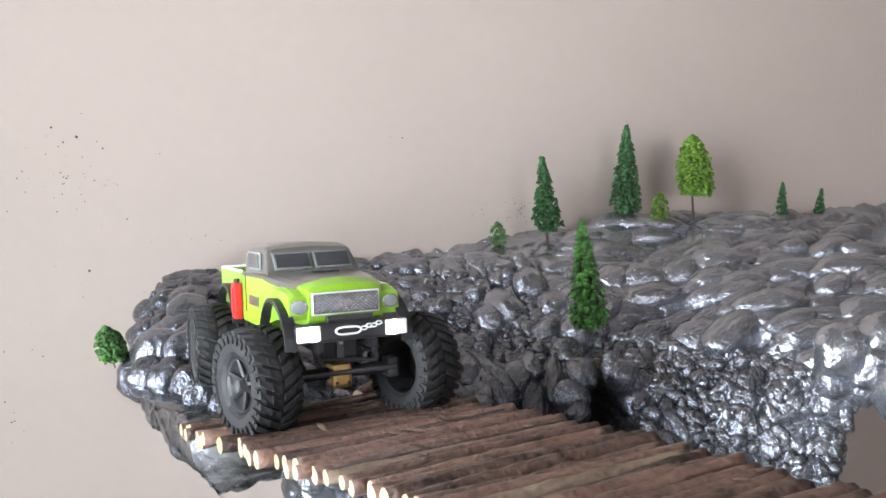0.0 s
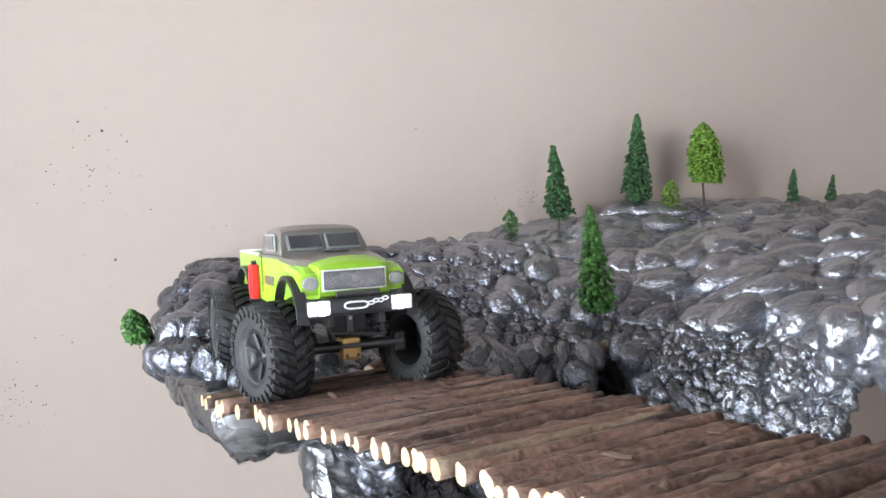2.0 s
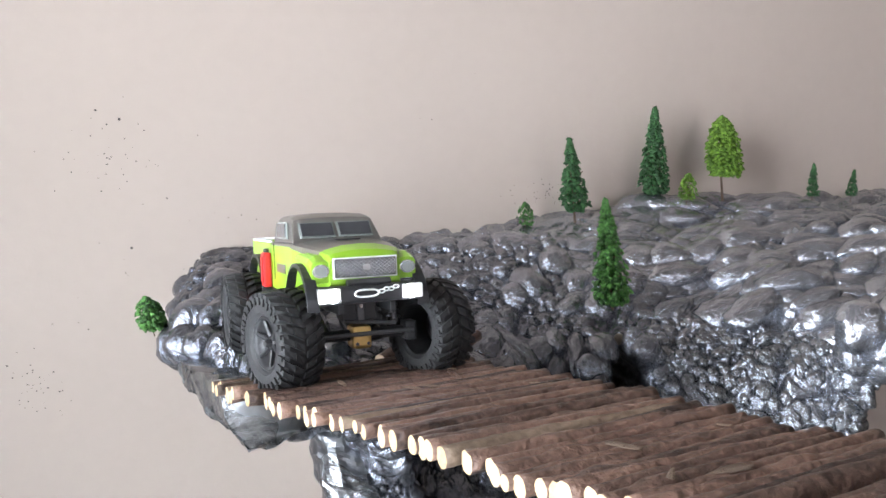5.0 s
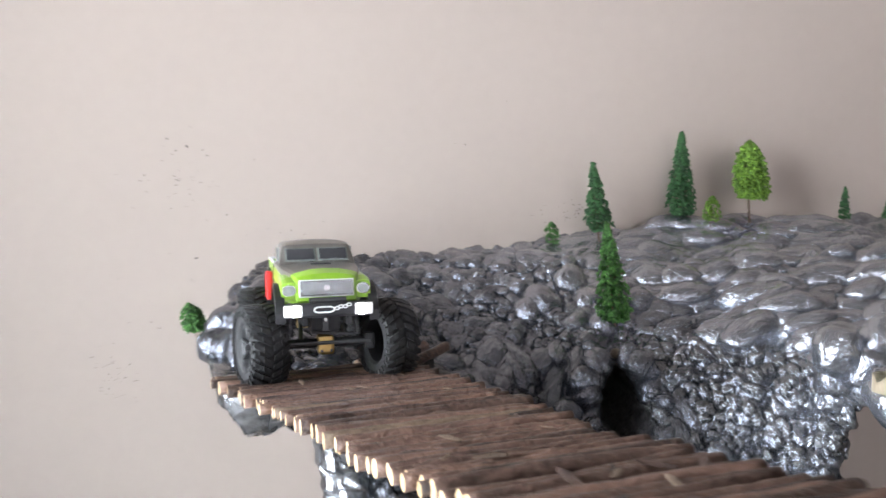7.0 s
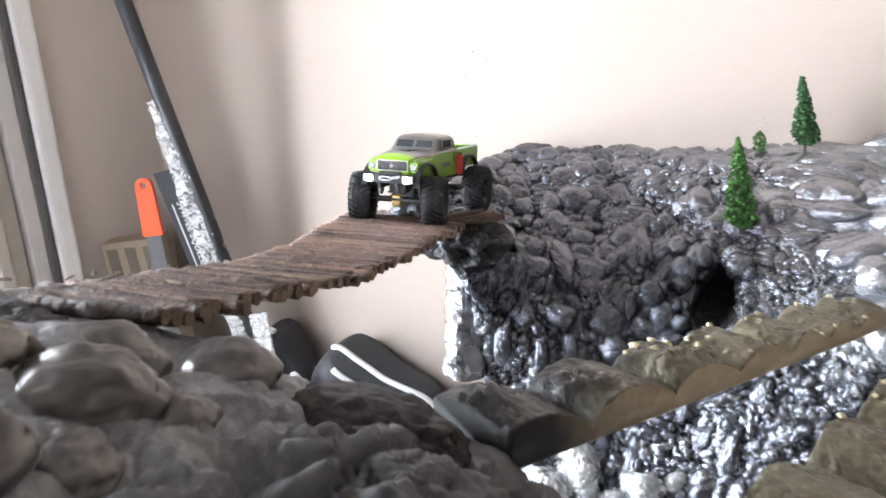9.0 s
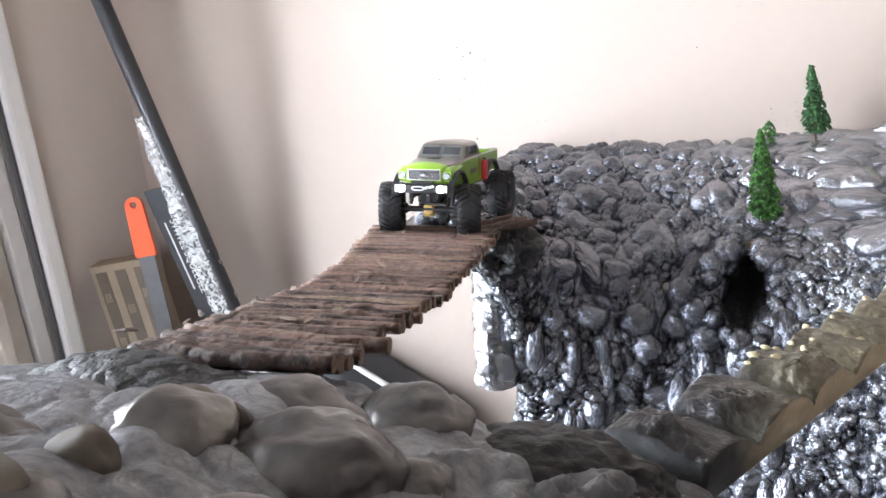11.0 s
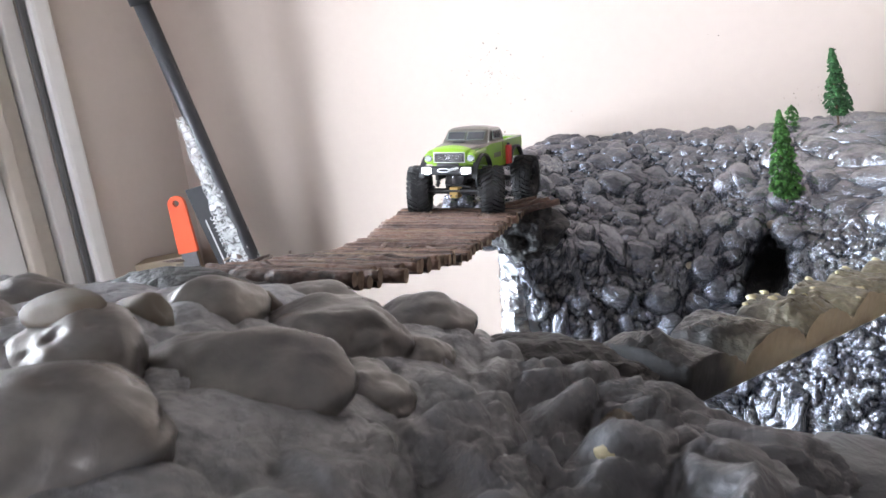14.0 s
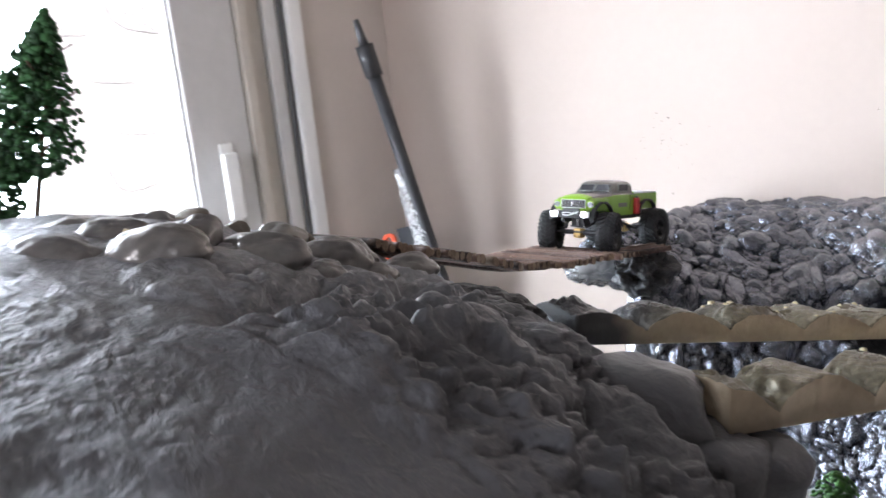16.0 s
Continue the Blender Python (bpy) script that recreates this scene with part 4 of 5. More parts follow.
# bits of bark and twig stubs lying on the deck
for i in range(46):
    y = rng.uniform(-0.14, 0.42)
    x = deck_x(y) + rng.uniform(-0.045, 0.045)
    v, f = rough_ball(1, 0.8, rng)
    ob = link_to(new("bark_flake", mesh_of("bark_flake", v.tolist(), f.tolist(), BARK_PALE if i % 3 == 0 else BARK)), bridge)
    s = rng.uniform(0.0012, 0.0032)
    ob.matrix_world = Matrix.Translation((x, y, deck_z(y) + 0.0008)) @ Matrix.Rotation(rng.uniform(0, 3.1), 4, "Z") @ Matrix.Diagonal((s * 2.6, s * 0.8, s * 0.25, 1))

# ---- washboard bridges ----
def washboard(a, b, width, period, wave, thick, label, phase=0.0):
    """a, b: its right edge. Bumps across a flat foam strip, with bare sides."""
    a, b = Vector(a), Vector(b)
    d = b - a
    left = Vector((-d.y, d.x, 0)).normalized() * width
    L = d.length
    n = int(L / 0.0022)
    cols = 21
    vs, fs, mi = [], [], []
    for i in range(n + 1):
        c = a + d * (i / n)
        s = (L * i / n / period + phase) % 1.0
        top = wave * math.sin(math.pi * (s ** 0.8)) ** 0.9
        for k in range(cols):
            p = c + left * (k / (cols - 1))
            foam = max(0.0, noise.noise(p * 28)) * max(0.0, math.sin(math.pi * k / (cols - 1)))
            rough = 0.0014 * noise.noise(p * 60) + 0.0016 * noise.noise(p * 210) + 0.012 * foam * bubble(p, 0.006, 0.5)
            edge = 0.003 * noise.noise(p * 50) if k in (0, cols - 1) else 0
            vs.append(p + Vector((edge, edge, top + rough)))
        vs.append(c + left * 0.98 + Vector((0, 0, -thick)))
        vs.append(c + left * 0.02 + Vector((0, 0, -thick)))
    w = cols + 2
    for i in range(n):
        for k in range(w):
            p, q = i * w + k, i * w + (k + 1) % w
            fs.append((p, p + w, q + w, q))
            mi.append(0 if k < cols - 1 else 1)
    fs += [tuple(range(w)), tuple(n * w + k for k in range(w - 1, -1, -1))]
    mi += [1, 1]
    me = mesh_of("slab", vs, fs, [SAND, SAND_SIDE])
    me.polygons.foreach_set("material_index", mi)
    ob = thing("washboard_bridge", label, "bridge", None, "", "wavy bridges")
    link_to(new("slab", me), ob)
    lum = lump_meshes(YELLOW_FOAM, 4, 2, 0.6)
    for i in range(34):
        t = rng.uniform(0.25, 0.95)
        s = (L * t / period + phase) % 1.0
        e = rng.choice((0.05, 0.95, rng.random()))
        r = rng.uniform(0.0012, 0.0032)
        o = link_to(new("foam_bead", rng.choice(lum)), ob, "small pale foam bead")
        if i < 10:
            k = (i // 2 + 2.55 - phase) * period / L
            t, e, s, r = min(0.96, k), 1.0 if i % 2 else 0.97, 0.5, rng.uniform(0.0013, 0.0024)
        o.matrix_world = Matrix.Translation(a + d * t + left * e + Vector((0, 0, wave * math.sin(math.pi * (s ** 0.8)) ** 0.9))) @ Matrix.Diagonal((r / 0.02, r / 0.02, r / 0.03, 1))
    return ob

washboard((0.4325, -0.092, 1.1205), (0.6045, 0.420, 0.9905), 0.043, 0.080, 0.013, 0.009, "narrow sand-brown wavy foam bridge between the rocks", 0.2)
washboard((0.541, -0.112, 1.095), (0.7125, 0.438, 0.980), 0.040, 0.088, 0.018, 0.010, "lower sand-brown wavy foam bridge between the rocks", 0.5)

# ---- model trees ----
def model_tree(base, h, w, mat, label, bare=0.06, lean=(0.0, 0.0), shape="cone", n=700, size=0.024):
    ob = thing("model_tree", label, "model tree", Matrix.Translation(base), "", "model trees")
    top = 0.92 if shape == "cone" else 0.7
    pts = [(lean[0] * t, lean[1] * t, -0.006 + h * top * t) for t in (0, 0.25, 0.5, 0.75, 1.0)]
    trunk = link_to(new("trunk", tube_mesh("trunk", pts, lambda t: h * (0.017 - 0.010 * t), TRUNK, 7)), ob)
    for i in range(7):
        a, t = i * 2.4, bare + 0.06 + 0.07 * i
        p0 = Vector((lean[0] * t, lean[1] * t, h * t))
        p1 = p0 + Vector((math.cos(a) * w * 0.6, math.sin(a) * w * 0.6, h * 0.09))
        link_to(new("branch", tube_mesh("branch", [p0, (p0 + p1) / 2 + Vector((0, 0, h * 0.01)), p1], h * 0.005, TRUNK, 5)), trunk)
    hp = Heap()
    for i in range(n):
        t = rng.random() ** 1.15
        if shape == "cone":
            r = w * (1 - t) ** 0.72 * min(1.0, 0.55 + t * 5)
        else:
            r = w * min(1.0, 0.75 + 0.9 * t) * max(0.0, 1 - t ** 3.2) ** 0.6
            t = rng.random() if i % 3 else t
            r = w * min(1.0, 0.8 + t) * max(0.0, 1 - t ** 3.2) ** 0.6
        r *= 1 + 0.12 * noise.noise(Vector((t * 9, i * 0.01, h * 99)))
        a = rng.uniform(0, 6.283)
        rr = r * rng.uniform(0.55, 1.0) if i % 4 else r * rng.uniform(0.0, 0.6)
        z = h * (bare + (1 - bare) * t)
        s = h * size * rng.uniform(0.7, 1.3)
        hp.lump((rr * math.cos(a) + lean[0] * t, rr * math.sin(a) + lean[1] * t, z), (math.cos(a), math.sin(a), 0.8), (s * 1.2, s, s * 0.6), 1, 1.1, rng)
    link_to(new("crown", hp.mesh("crown", mat)), ob)
    return ob

model_tree((0.503, 0.911, 1.030), 0.105, 0.0215, DARKGREEN, "small dark green conical model tree on the rock", 0.10, (-0.017, -0.004))
model_tree((0.635, 0.930, 1.044), 0.131, 0.0250, DARKGREEN, "tall dark green conical model tree on the rock", 0.11, (-0.006, 0.006), "cone", 950, 0.020)
model_tree((0.730, 0.905, 1.055), 0.110, 0.0255, LIGHTGREEN, "light green rounded model tree with a bare trunk", 0.28, (-0.006, 0.010), "round", 1300, 0.024)
model_tree((0.867, 0.884, 1.054), 0.049, 0.0100, DARKGREEN, "tiny dark green conical model tree on the rock", 0.06, (-0.003, 0.0), "cone", 220, 0.036)
model_tree((0.944, 0.890, 1.051), 0.041, 0.0095, DARKGREEN, "tiny dark green conical model tree on the rock", 0.10, (0, 0), "cone", 200, 0.04)
model_tree((0.660, 0.890, 1.051), 0.039, 0.0130, LIGHTGREEN, "low light green model shrub on the rock", 0.08, (0, 0), "round", 200, 0.045)
model_tree((0.444, 0.704, 0.970), 0.114, 0.0240, MIDGREEN, "green conical model tree on the cliff edge", 0.02, (-0.016, 0.002), "cone", 950, 0.021)
model_tree((0.439, 0.927, 1.018), 0.032, 0.0120, MIDGREEN, "tiny green model shrub on the rock", 0.08, (-0.003, 0), "round", 170, 0.05)
model_tree((-0.022, 0.690, 0.980), 0.030, 0.0130, MIDGREEN, "tiny green model shrub at the rock's outer end", 0.05, (-0.006, -0.004), "round", 420, 0.06)
model_tree((0.050, -0.274, 1.188), 0.172, 0.0500, DARKGREEN, "dark green model tree with a bare forked trunk on the island", 0.30, (0.036, 0.030), "cone", 1250, 0.017)
model_tree((0.010, -0.292, 1.186), 0.145, 0.0380, DARKGREEN, "dark green model tree on the island", 0.12, (0.01, 0.01), "cone", 1000, 0.018)
model_tree((0.555, 0.02, 0.965), 0.040, 0.0180, MIDGREEN, "small bright green model shrub under the bridges", 0.05, (0.0, 0.0), "round", 200, 0.05)


# ---- model truck ----
rng = random.Random(8)
heading = Vector((0.075, -0.997, 0.0))
TRUCK = Matrix.Translation((0.0950, 0.476, 1.0120)) @ Matrix.Rotation(math.atan2(-heading.x, heading.y), 4, "Z") @ Matrix.Rotation(radians(9.0), 4, "X") @ Matrix.Scale(1.03, 4)
truck = thing("model_truck", "lime green and grey radio-controlled crawler pickup truck with lit headlamps", "model truck", TRUCK)

def loft(name, sections, mats, pick, parent, label=""):
    """Skin over rounded rectangular sections (y, half width, bottom, top, edge radius, crown)."""
    vs, fs, rows = [], [], []
    for y, hw, z0, z1, r, crown in sections:
        ring = [(-hw, z0), (hw, z0), (hw, z1 - r), (hw - 0.3 * r, z1 - 0.3 * r), (hw - r, z1), (hw * 0.4, z1 + crown * 0.8), (0, z1 + crown), (-hw * 0.4, z1 + crown * 0.8), (-hw + r, z1), (-hw + 0.3 * r, z1 - 0.3 * r), (-hw, z1 - r)]
        rows.append(len(vs))
        vs += [(x, y, z) for x, z in ring]
    n = 11
    for i in range(len(sections) - 1):
        for k in range(n):
            a, b = rows[i] + k, rows[i] + (k + 1) % n
            fs.append((a, b, b + n, a + n))
    fs += [tuple(range(n)), tuple(rows[-1] + k for k in range(n - 1, -1, -1))]
    me = mesh_of(name, vs, fs, mats, False)
    for f in me.polygons:
        f.material_index = pick(f)
    return link_to(new(name, me), parent, label)

def hood_pick(f):
    c, n = f.center, f.normal
    if c.y > 0.079:
        return 0
    return 1 if c.z > 0.0795 or abs(n.z) > 0.75 and c.z > 0.07 else 0

body = loft("body", [(0.0885, 0.0195, 0.060, 0.077, 0.003, 0.001), (0.086, 0.0205, 0.058, 0.0805, 0.004, 0.002), (0.078, 0.0235, 0.058, 0.0830, 0.005, 0.003), (0.055, 0.0275, 0.058, 0.0850, 0.005, 0.003), (0.036, 0.0290, 0.054, 0.0860, 0.004, 0.003), (0.030, 0.0290, 0.050, 0.0862, 0.003, 0.002), (-0.030, 0.0290, 0.050, 0.0855, 0.003, 0.0), (-0.034, 0.0285, 0.052, 0.0845, 0.003, 0.0)],
            [GREENPAINT, GREYPAINT], hood_pick, truck, "lime green shell with a brown-grey bonnet")
loft("cab", [(0.034, 0.0275, 0.0855, 0.0862, 0.0005, 0.0), (0.0225, 0.0255, 0.0855, 0.1035, 0.004, 0.001), (0.015, 0.0255, 0.0855, 0.1062, 0.005, 0.0015), (-0.018, 0.0255, 0.0855, 0.1062, 0.005, 0.0015), (-0.027, 0.0258, 0.0855, 0.1030, 0.005, 0.001), (-0.031, 0.0265, 0.0855, 0.0870, 0.002, 0.0)],
     [GREYPAINT], lambda f: 0, truck, "brown-grey cab roof")
# windscreen halves lie on the sloping front of the cab
slope = math.atan2(0.0335 - 0.0232, 0.1015 - 0.0868)
for s in (-1, 1):
    for nm, mat, dx, dz, lift, lab in (("window_trim", LENS, 0.0110, 0.0138, 0.0010, "silver grey window surround"), ("windscreen", TINTED, 0.0098, 0.0112, 0.0018, "smoked windscreen half")):
        bm = box_bm(-dx, dx, -0.0005, 0.0005, -dz / 2, dz / 2, 0.0004)
        ob = part(nm, bm, mat, truck, lab)
        ob.matrix_basis = Matrix.Translation((s * 0.0118, 0.0282 + lift, 0.0944 + lift * 0.6)) @ Matrix.Rotation(slope, 4, "X")
    bm = box_bm(s * 0.0262, s * 0.0274, -0.016, 0.014, 0.0885, 0.1015, 0.0004)
    part("window_trim", bm, LENS, truck, "silver grey window surround")
    part("side_window", box_bm(s * 0.0272, s * 0.0279, -0.0145, 0.0125, 0.0898, 0.1002, 0.0003), TINTED, truck, "smoked side window")
    part("door_line", box_bm(s * 0.0289, s * 0.0294, -0.0195, -0.0189, 0.056, 0.084), BLACK, truck)
    part("side_decal", box_bm(s * 0.0290, s * 0.0294, -0.010, 0.016, 0.062, 0.069), GREYPAINT, truck, "dark grey side decal")
    part("wiper", cyl_bm((s * 0.003, 0.0335, 0.0885), (s * 0.012, 0.0315, 0.0915), 0.0005, None, 6), BLACK, truck)
part("bonnet_decal", box_bm(-0.007, 0.007, 0.050, 0.058, 0.0878, 0.0888, 0.0003), BLACK, truck, "black bonnet emblem shape")
# grille mesh
grille = part("grille", box_bm(-0.0172, 0.0172, 0.0882, 0.0900, 0.0640, 0.0765, 0.0008), STEEL, truck, "silver diamond-mesh grille")
part("grille_frame", box_bm(-0.0182, 0.0182, 0.0880, 0.0890, 0.0630, 0.0775, 0.0005), TRIM, truck, "white grille surround")
bm = bmesh.new()
for i in range(-10, 15):
    for sgn in (-1, 1):
        x0 = i * 0.0024 * 1.0 - 0.0048
        p0, p1 = Vector((x0, 0.0903, 0.0645)), Vector((x0 + sgn * 0.0115, 0.0903, 0.0760))
        lo, hi = -0.0168, 0.0168
        if max(p0.x, p1.x) > hi or min(p0.x, p1.x) < lo:
            t0 = 0.0 if lo <= p0.x <= hi else ((lo if p0.x < lo else hi) - p0.x) / (p1.x - p0.x)
            t1 = 1.0 if lo <= p1.x <= hi else ((lo if p1.x < lo else hi) - p0.x) / (p1.x - p0.x)
            if not (0 <= t0 <= 1 and 0 <= t1 <= 1) or abs(t1 - t0) < 0.05:
                continue
            p0, p1 = p0.lerp(p1, t0), p0.lerp(p1, t1)
        cyl_bm(p0, p1, 0.00032, None, 4, bm)
part("mesh", bm, CHROME, grille, "chrome diamond mesh")
part("emblem", cyl_bm((0, 0.0900, 0.0705), (0, 0.0912, 0.0705), 0.0022, None, 14), CHROME, grille, "round chrome emblem shape")
# front wings with round headlights
for s in (-1, 1):
    wing = loft("wing", [(0.0870, 0.0052, 0.0610, 0.0755, 0.003, 0.0), (0.080, 0.0058, 0.0600, 0.0785, 0.004, 0.001), (0.056, 0.0056, 0.0600, 0.0800, 0.004, 0.001), (0.040, 0.0040, 0.0600, 0.0800, 0.003, 0.0)], [GREENPAINT], lambda f: 0, truck)
    wing.location = (s * 0.0242, 0, 0)
    part("headlight", cyl_bm((s * 0.0245, 0.0860, 0.0690), (s * 0.0245, 0.0890, 0.0690), 0.0042, 0.0036, 18), LENS, truck, "round clear headlight lens")
    part("headlight_ring", cyl_bm((s * 0.0245, 0.0855, 0.0690), (s * 0.0245, 0.0880, 0.0690), 0.0048, 0.0046, 18), CHROME, truck)
# bumper with two lit lamps and a tow shackle
bumper = part("bumper", box_bm(-0.0285, 0.0285, 0.0890, 0.0990, 0.0495, 0.0590, 0.0022), BLACK, truck, "black plastic front bumper")
part("winch", cyl_bm((-0.012, 0.0935, 0.0605), (0.012, 0.0935, 0.0605), 0.0026, None, 12), STEEL, truck, "dark winch drum")
part("bumper_bracket", box_bm(-0.022, 0.022, 0.070, 0.0895, 0.0500, 0.0575, 0.001), BLACK, truck)
for s in (-1, 1):
    part("lamp_cup", box_bm(s * 0.0168, s * 0.0290, 0.0970, 0.0996, 0.0505, 0.0585, 0.0012), WHITE, bumper, "white lamp surround")
    part("lamp", cyl_bm((s * 0.0215, 0.0992, 0.0545), (s * 0.0215, 0.1006, 0.0545), 0.0038, 0.0030, 16), LED, bumper, "glowing white LED lamp")
pts = []
for i in range(25):
    a = 2 * math.pi * i / 24
    pts.append((0.003 + 0.0065 * (abs(math.cos(a)) ** 0.5) * math.copysign(1, math.cos(a)), 0.1000, 0.0550 + 0.0018 * math.sin(a)))
link_to(new("shackle", tube_mesh("shackle", pts, 0.0006, TRIM, 6)), bumper, "pale oval tow shackle")
for i in range(4):
    c = Vector((-0.0052 - 0.0026 * i, 0.1000, 0.0555 + 0.0006 * (i % 2) + 0.0005 * i))
    pts = [c + Vector((0.0016 * math.cos(a), 0.0005 * (i % 2), 0.0009 * math.sin(a))) for a in np.linspace(0, 6.283, 11)]
    link_to(new("chain_link", tube_mesh("chain_link", pts, 0.00045, TRIM, 5)), bumper, "pale chain link")
# open bed with pale rails
for nm, bx in (("bed_floor", (-0.0275, 0.0275, -0.106, -0.035, 0.0640, 0.0655)), ("bed_side", (-0.0285, -0.0265, -0.106, -0.035, 0.0560, 0.0840)), ("bed_side", (0.0265, 0.0285, -0.106, -0.035, 0.0560, 0.0840)), ("tailgate", (-0.0285, 0.0285, -0.108, -0.106, 0.0560, 0.0840))):
    part(nm, box_bm(*bx, 0.0006), BLACK if nm == "bed_floor" else GREENPAINT, truck)
for s in (-1, 1):
    link_to(new("bed_rail", tube_mesh("bed_rail", [(s * 0.0275, -0.036, 0.0850), (s * 0.0275, -0.107, 0.0850)], 0.0012, TRIM, 8)), truck, "pale bed rail")
link_to(new("bed_rail", tube_mesh("bed_rail", [(-0.0275, -0.107, 0.0850), (0.0275, -0.107, 0.0850)], 0.0012, TRIM, 8)), truck, "pale bed rail")
for i in range(5):
    part("bed_slat", box_bm(-0.024 + i * 0.0105, -0.018 + i * 0.0105, -0.104, -0.037, 0.0654, 0.0668), STEEL, truck)
# black wheel-arch flares
for s in (-1, 1):
    for wy in (-0.070, 0.066):
        pts = [(s * 0.0315, wy + 0.0285 * math.cos(a), 0.0470 + 0.0235 * math.sin(a)) for a in np.linspace(0.05, 3.05, 17)]
        vs, fs = [], []
        for x, y, z in pts:
            vs += [(x - s * 0.004, y, z), (x + s * 0.0022, y, z + 0.0004), (x + s * 0.0026, y, z - 0.0018), (x - s * 0.004, y, z - 0.0022)]
        for i in range(16):
            for k in range(4):
                fs.append((i * 4 + k, i * 4 + (k + 1) % 4, i * 4 + 4 + (k + 1) % 4, i * 4 + 4 + k))
        fs += [(0, 1, 2, 3), (64, 67, 66, 65)]
        link_to(new("wheel_arch", mesh_of("wheel_arch", vs, fs, BLACK, False)), truck, "black plastic wheel-arch flare")
# red canisters on both sides
for s in (-1, 1):
    can = part("canister", box_bm(s * 0.0292, s * 0.0345, -0.0405, -0.0290, 0.0500, 0.0730, 0.0014), RED, truck, "red plastic fuel canister")
    part("canister_rib", box_bm(s * 0.0343, s * 0.0352, -0.0375, -0.0320, 0.0530, 0.0700, 0.0003), RED, can)
    part("canister_cap", cyl_bm((s * 0.0318, -0.034, 0.0725), (s * 0.0318, -0.034, 0.0755), 0.0018, None, 10), BLACK, can)

# wheels: built once, then copied
def tyre_mesh():
    prof = [(-0.0095, 0.0150), (-0.0112, 0.0170), (-0.0118, 0.0215), (-0.0108, 0.0252), (-0.0085, 0.0268), (0.0, 0.0273), (0.0085, 0.0268), (0.0108, 0.0252), (0.0118, 0.0215), (0.0112, 0.0170), (0.0095, 0.0150), (-0.0095, 0.0150)]
    vs, fs, n, seg = [], [], len(prof), 40
    for k in range(seg):
        a = 2 * math.pi * k / seg
        vs += [(h, r * math.cos(a), r * math.sin(a)) for h, r in prof]
    for k in range(seg):
        for i in range(n - 1):
            a, b = k * n + i, ((k + 1) % seg) * n + i
            fs.append((a, b, b + 1, a + 1))
    tyre = mesh_of("tyre", vs, fs, RUBBER, False)
    vs, fs = [], []
    # lugs: two staggered inner rows and two shoulder rows
    def lug(x0, x1, a, w, r0, r1, skew):
        base = len(vs)
        for r in (r0, r1):
            for x, da in ((x0, -w - skew), (x0, w - skew), (x1, w + skew), (x1, -w + skew)):
                rr = r - (0.0012 if abs(x) > 0.0088 else 0.0)
                vs.append((x, rr * math.cos(a + da), rr * math.sin(a + da)))
        for f in ((4, 5, 6, 7), (0, 1, 5, 4), (1, 2, 6, 5), (2, 3, 7, 6), (3, 0, 4, 7)):
            fs.append(tuple(base + i for i in f))
    for k in range(28):
        a = 2 * math.pi * k / 28
        h = math.pi / 28
        lug(0.0008, 0.0058, a, 0.066, 0.0262, 0.0290, 0.05)
        lug(-0.0058, -0.0008, a + h, 0.066, 0.0262, 0.0290, -0.05)
        lug(0.0062, 0.0118, a + h, 0.062, 0.0245, 0.0288, 0.06)
        lug(-0.0118, -0.0062, a, 0.062, 0.0245, 0.0288, -0.06)
        lug(0.0095, 0.0126, a, 0.046, 0.0225, 0.0266, 0.0)
        lug(-0.0126, -0.0095, a + h, 0.046, 0.0225, 0.0266, 0.0)
    return tyre, mesh_of("tread", vs, fs, RUBBER, False)

tyre_me, tread_me = tyre_mesh()
RIM = material("black_rim_plastic", (0.022, 0.022, 0.024), 0.35, 0.2, 0.05, 300, 0.2)
rim_me = lathe_mesh("rim", [(-0.009, 0.0152), (0.0095, 0.0152), (0.0100, 0.0140), (0.0080, 0.0125), (0.0055, 0.0110), (0.0045, 0.0050), (0.0065, 0.0045), (0.0065, 0.0001)], RIM, 28)
for s in (-1, 1):
    for wy in (-0.070, 0.070):
        wheel = link_to(new("wheel", tyre_me), truck, "black knobbly rubber tyre on a dark rim")
        wheel.matrix_basis = Matrix.Translation((s * 0.0435, wy, 0.0288)) @ Matrix.Rotation(radians(15 if wy > 0 else 0), 4, "Z") @ (Matrix.Rotation(0 if s > 0 else math.pi, 4, "Z")) @ Matrix.Rotation(rng.uniform(0, 1), 4, "X")
        tagged(link_to(new("tread", tread_me), wheel), "", "", "", "stuff")
        link_to(new("rim", rim_me), wheel, "black plastic rim")
        for i in range(6):
            a = i * math.pi / 3
            c, sn = math.cos(a), math.sin(a)
            part("spoke", cyl_bm((0.0058, 0.004 * c, 0.004 * sn), (0.0082, 0.0128 * c, 0.0128 * sn), 0.0016, 0.0012, 6), RIM, wheel)
        part("hub_nut", cyl_bm((0.0062, 0, 0), (0.0100, 0, 0), 0.0024, 0.0020, 6), STEEL, wheel)
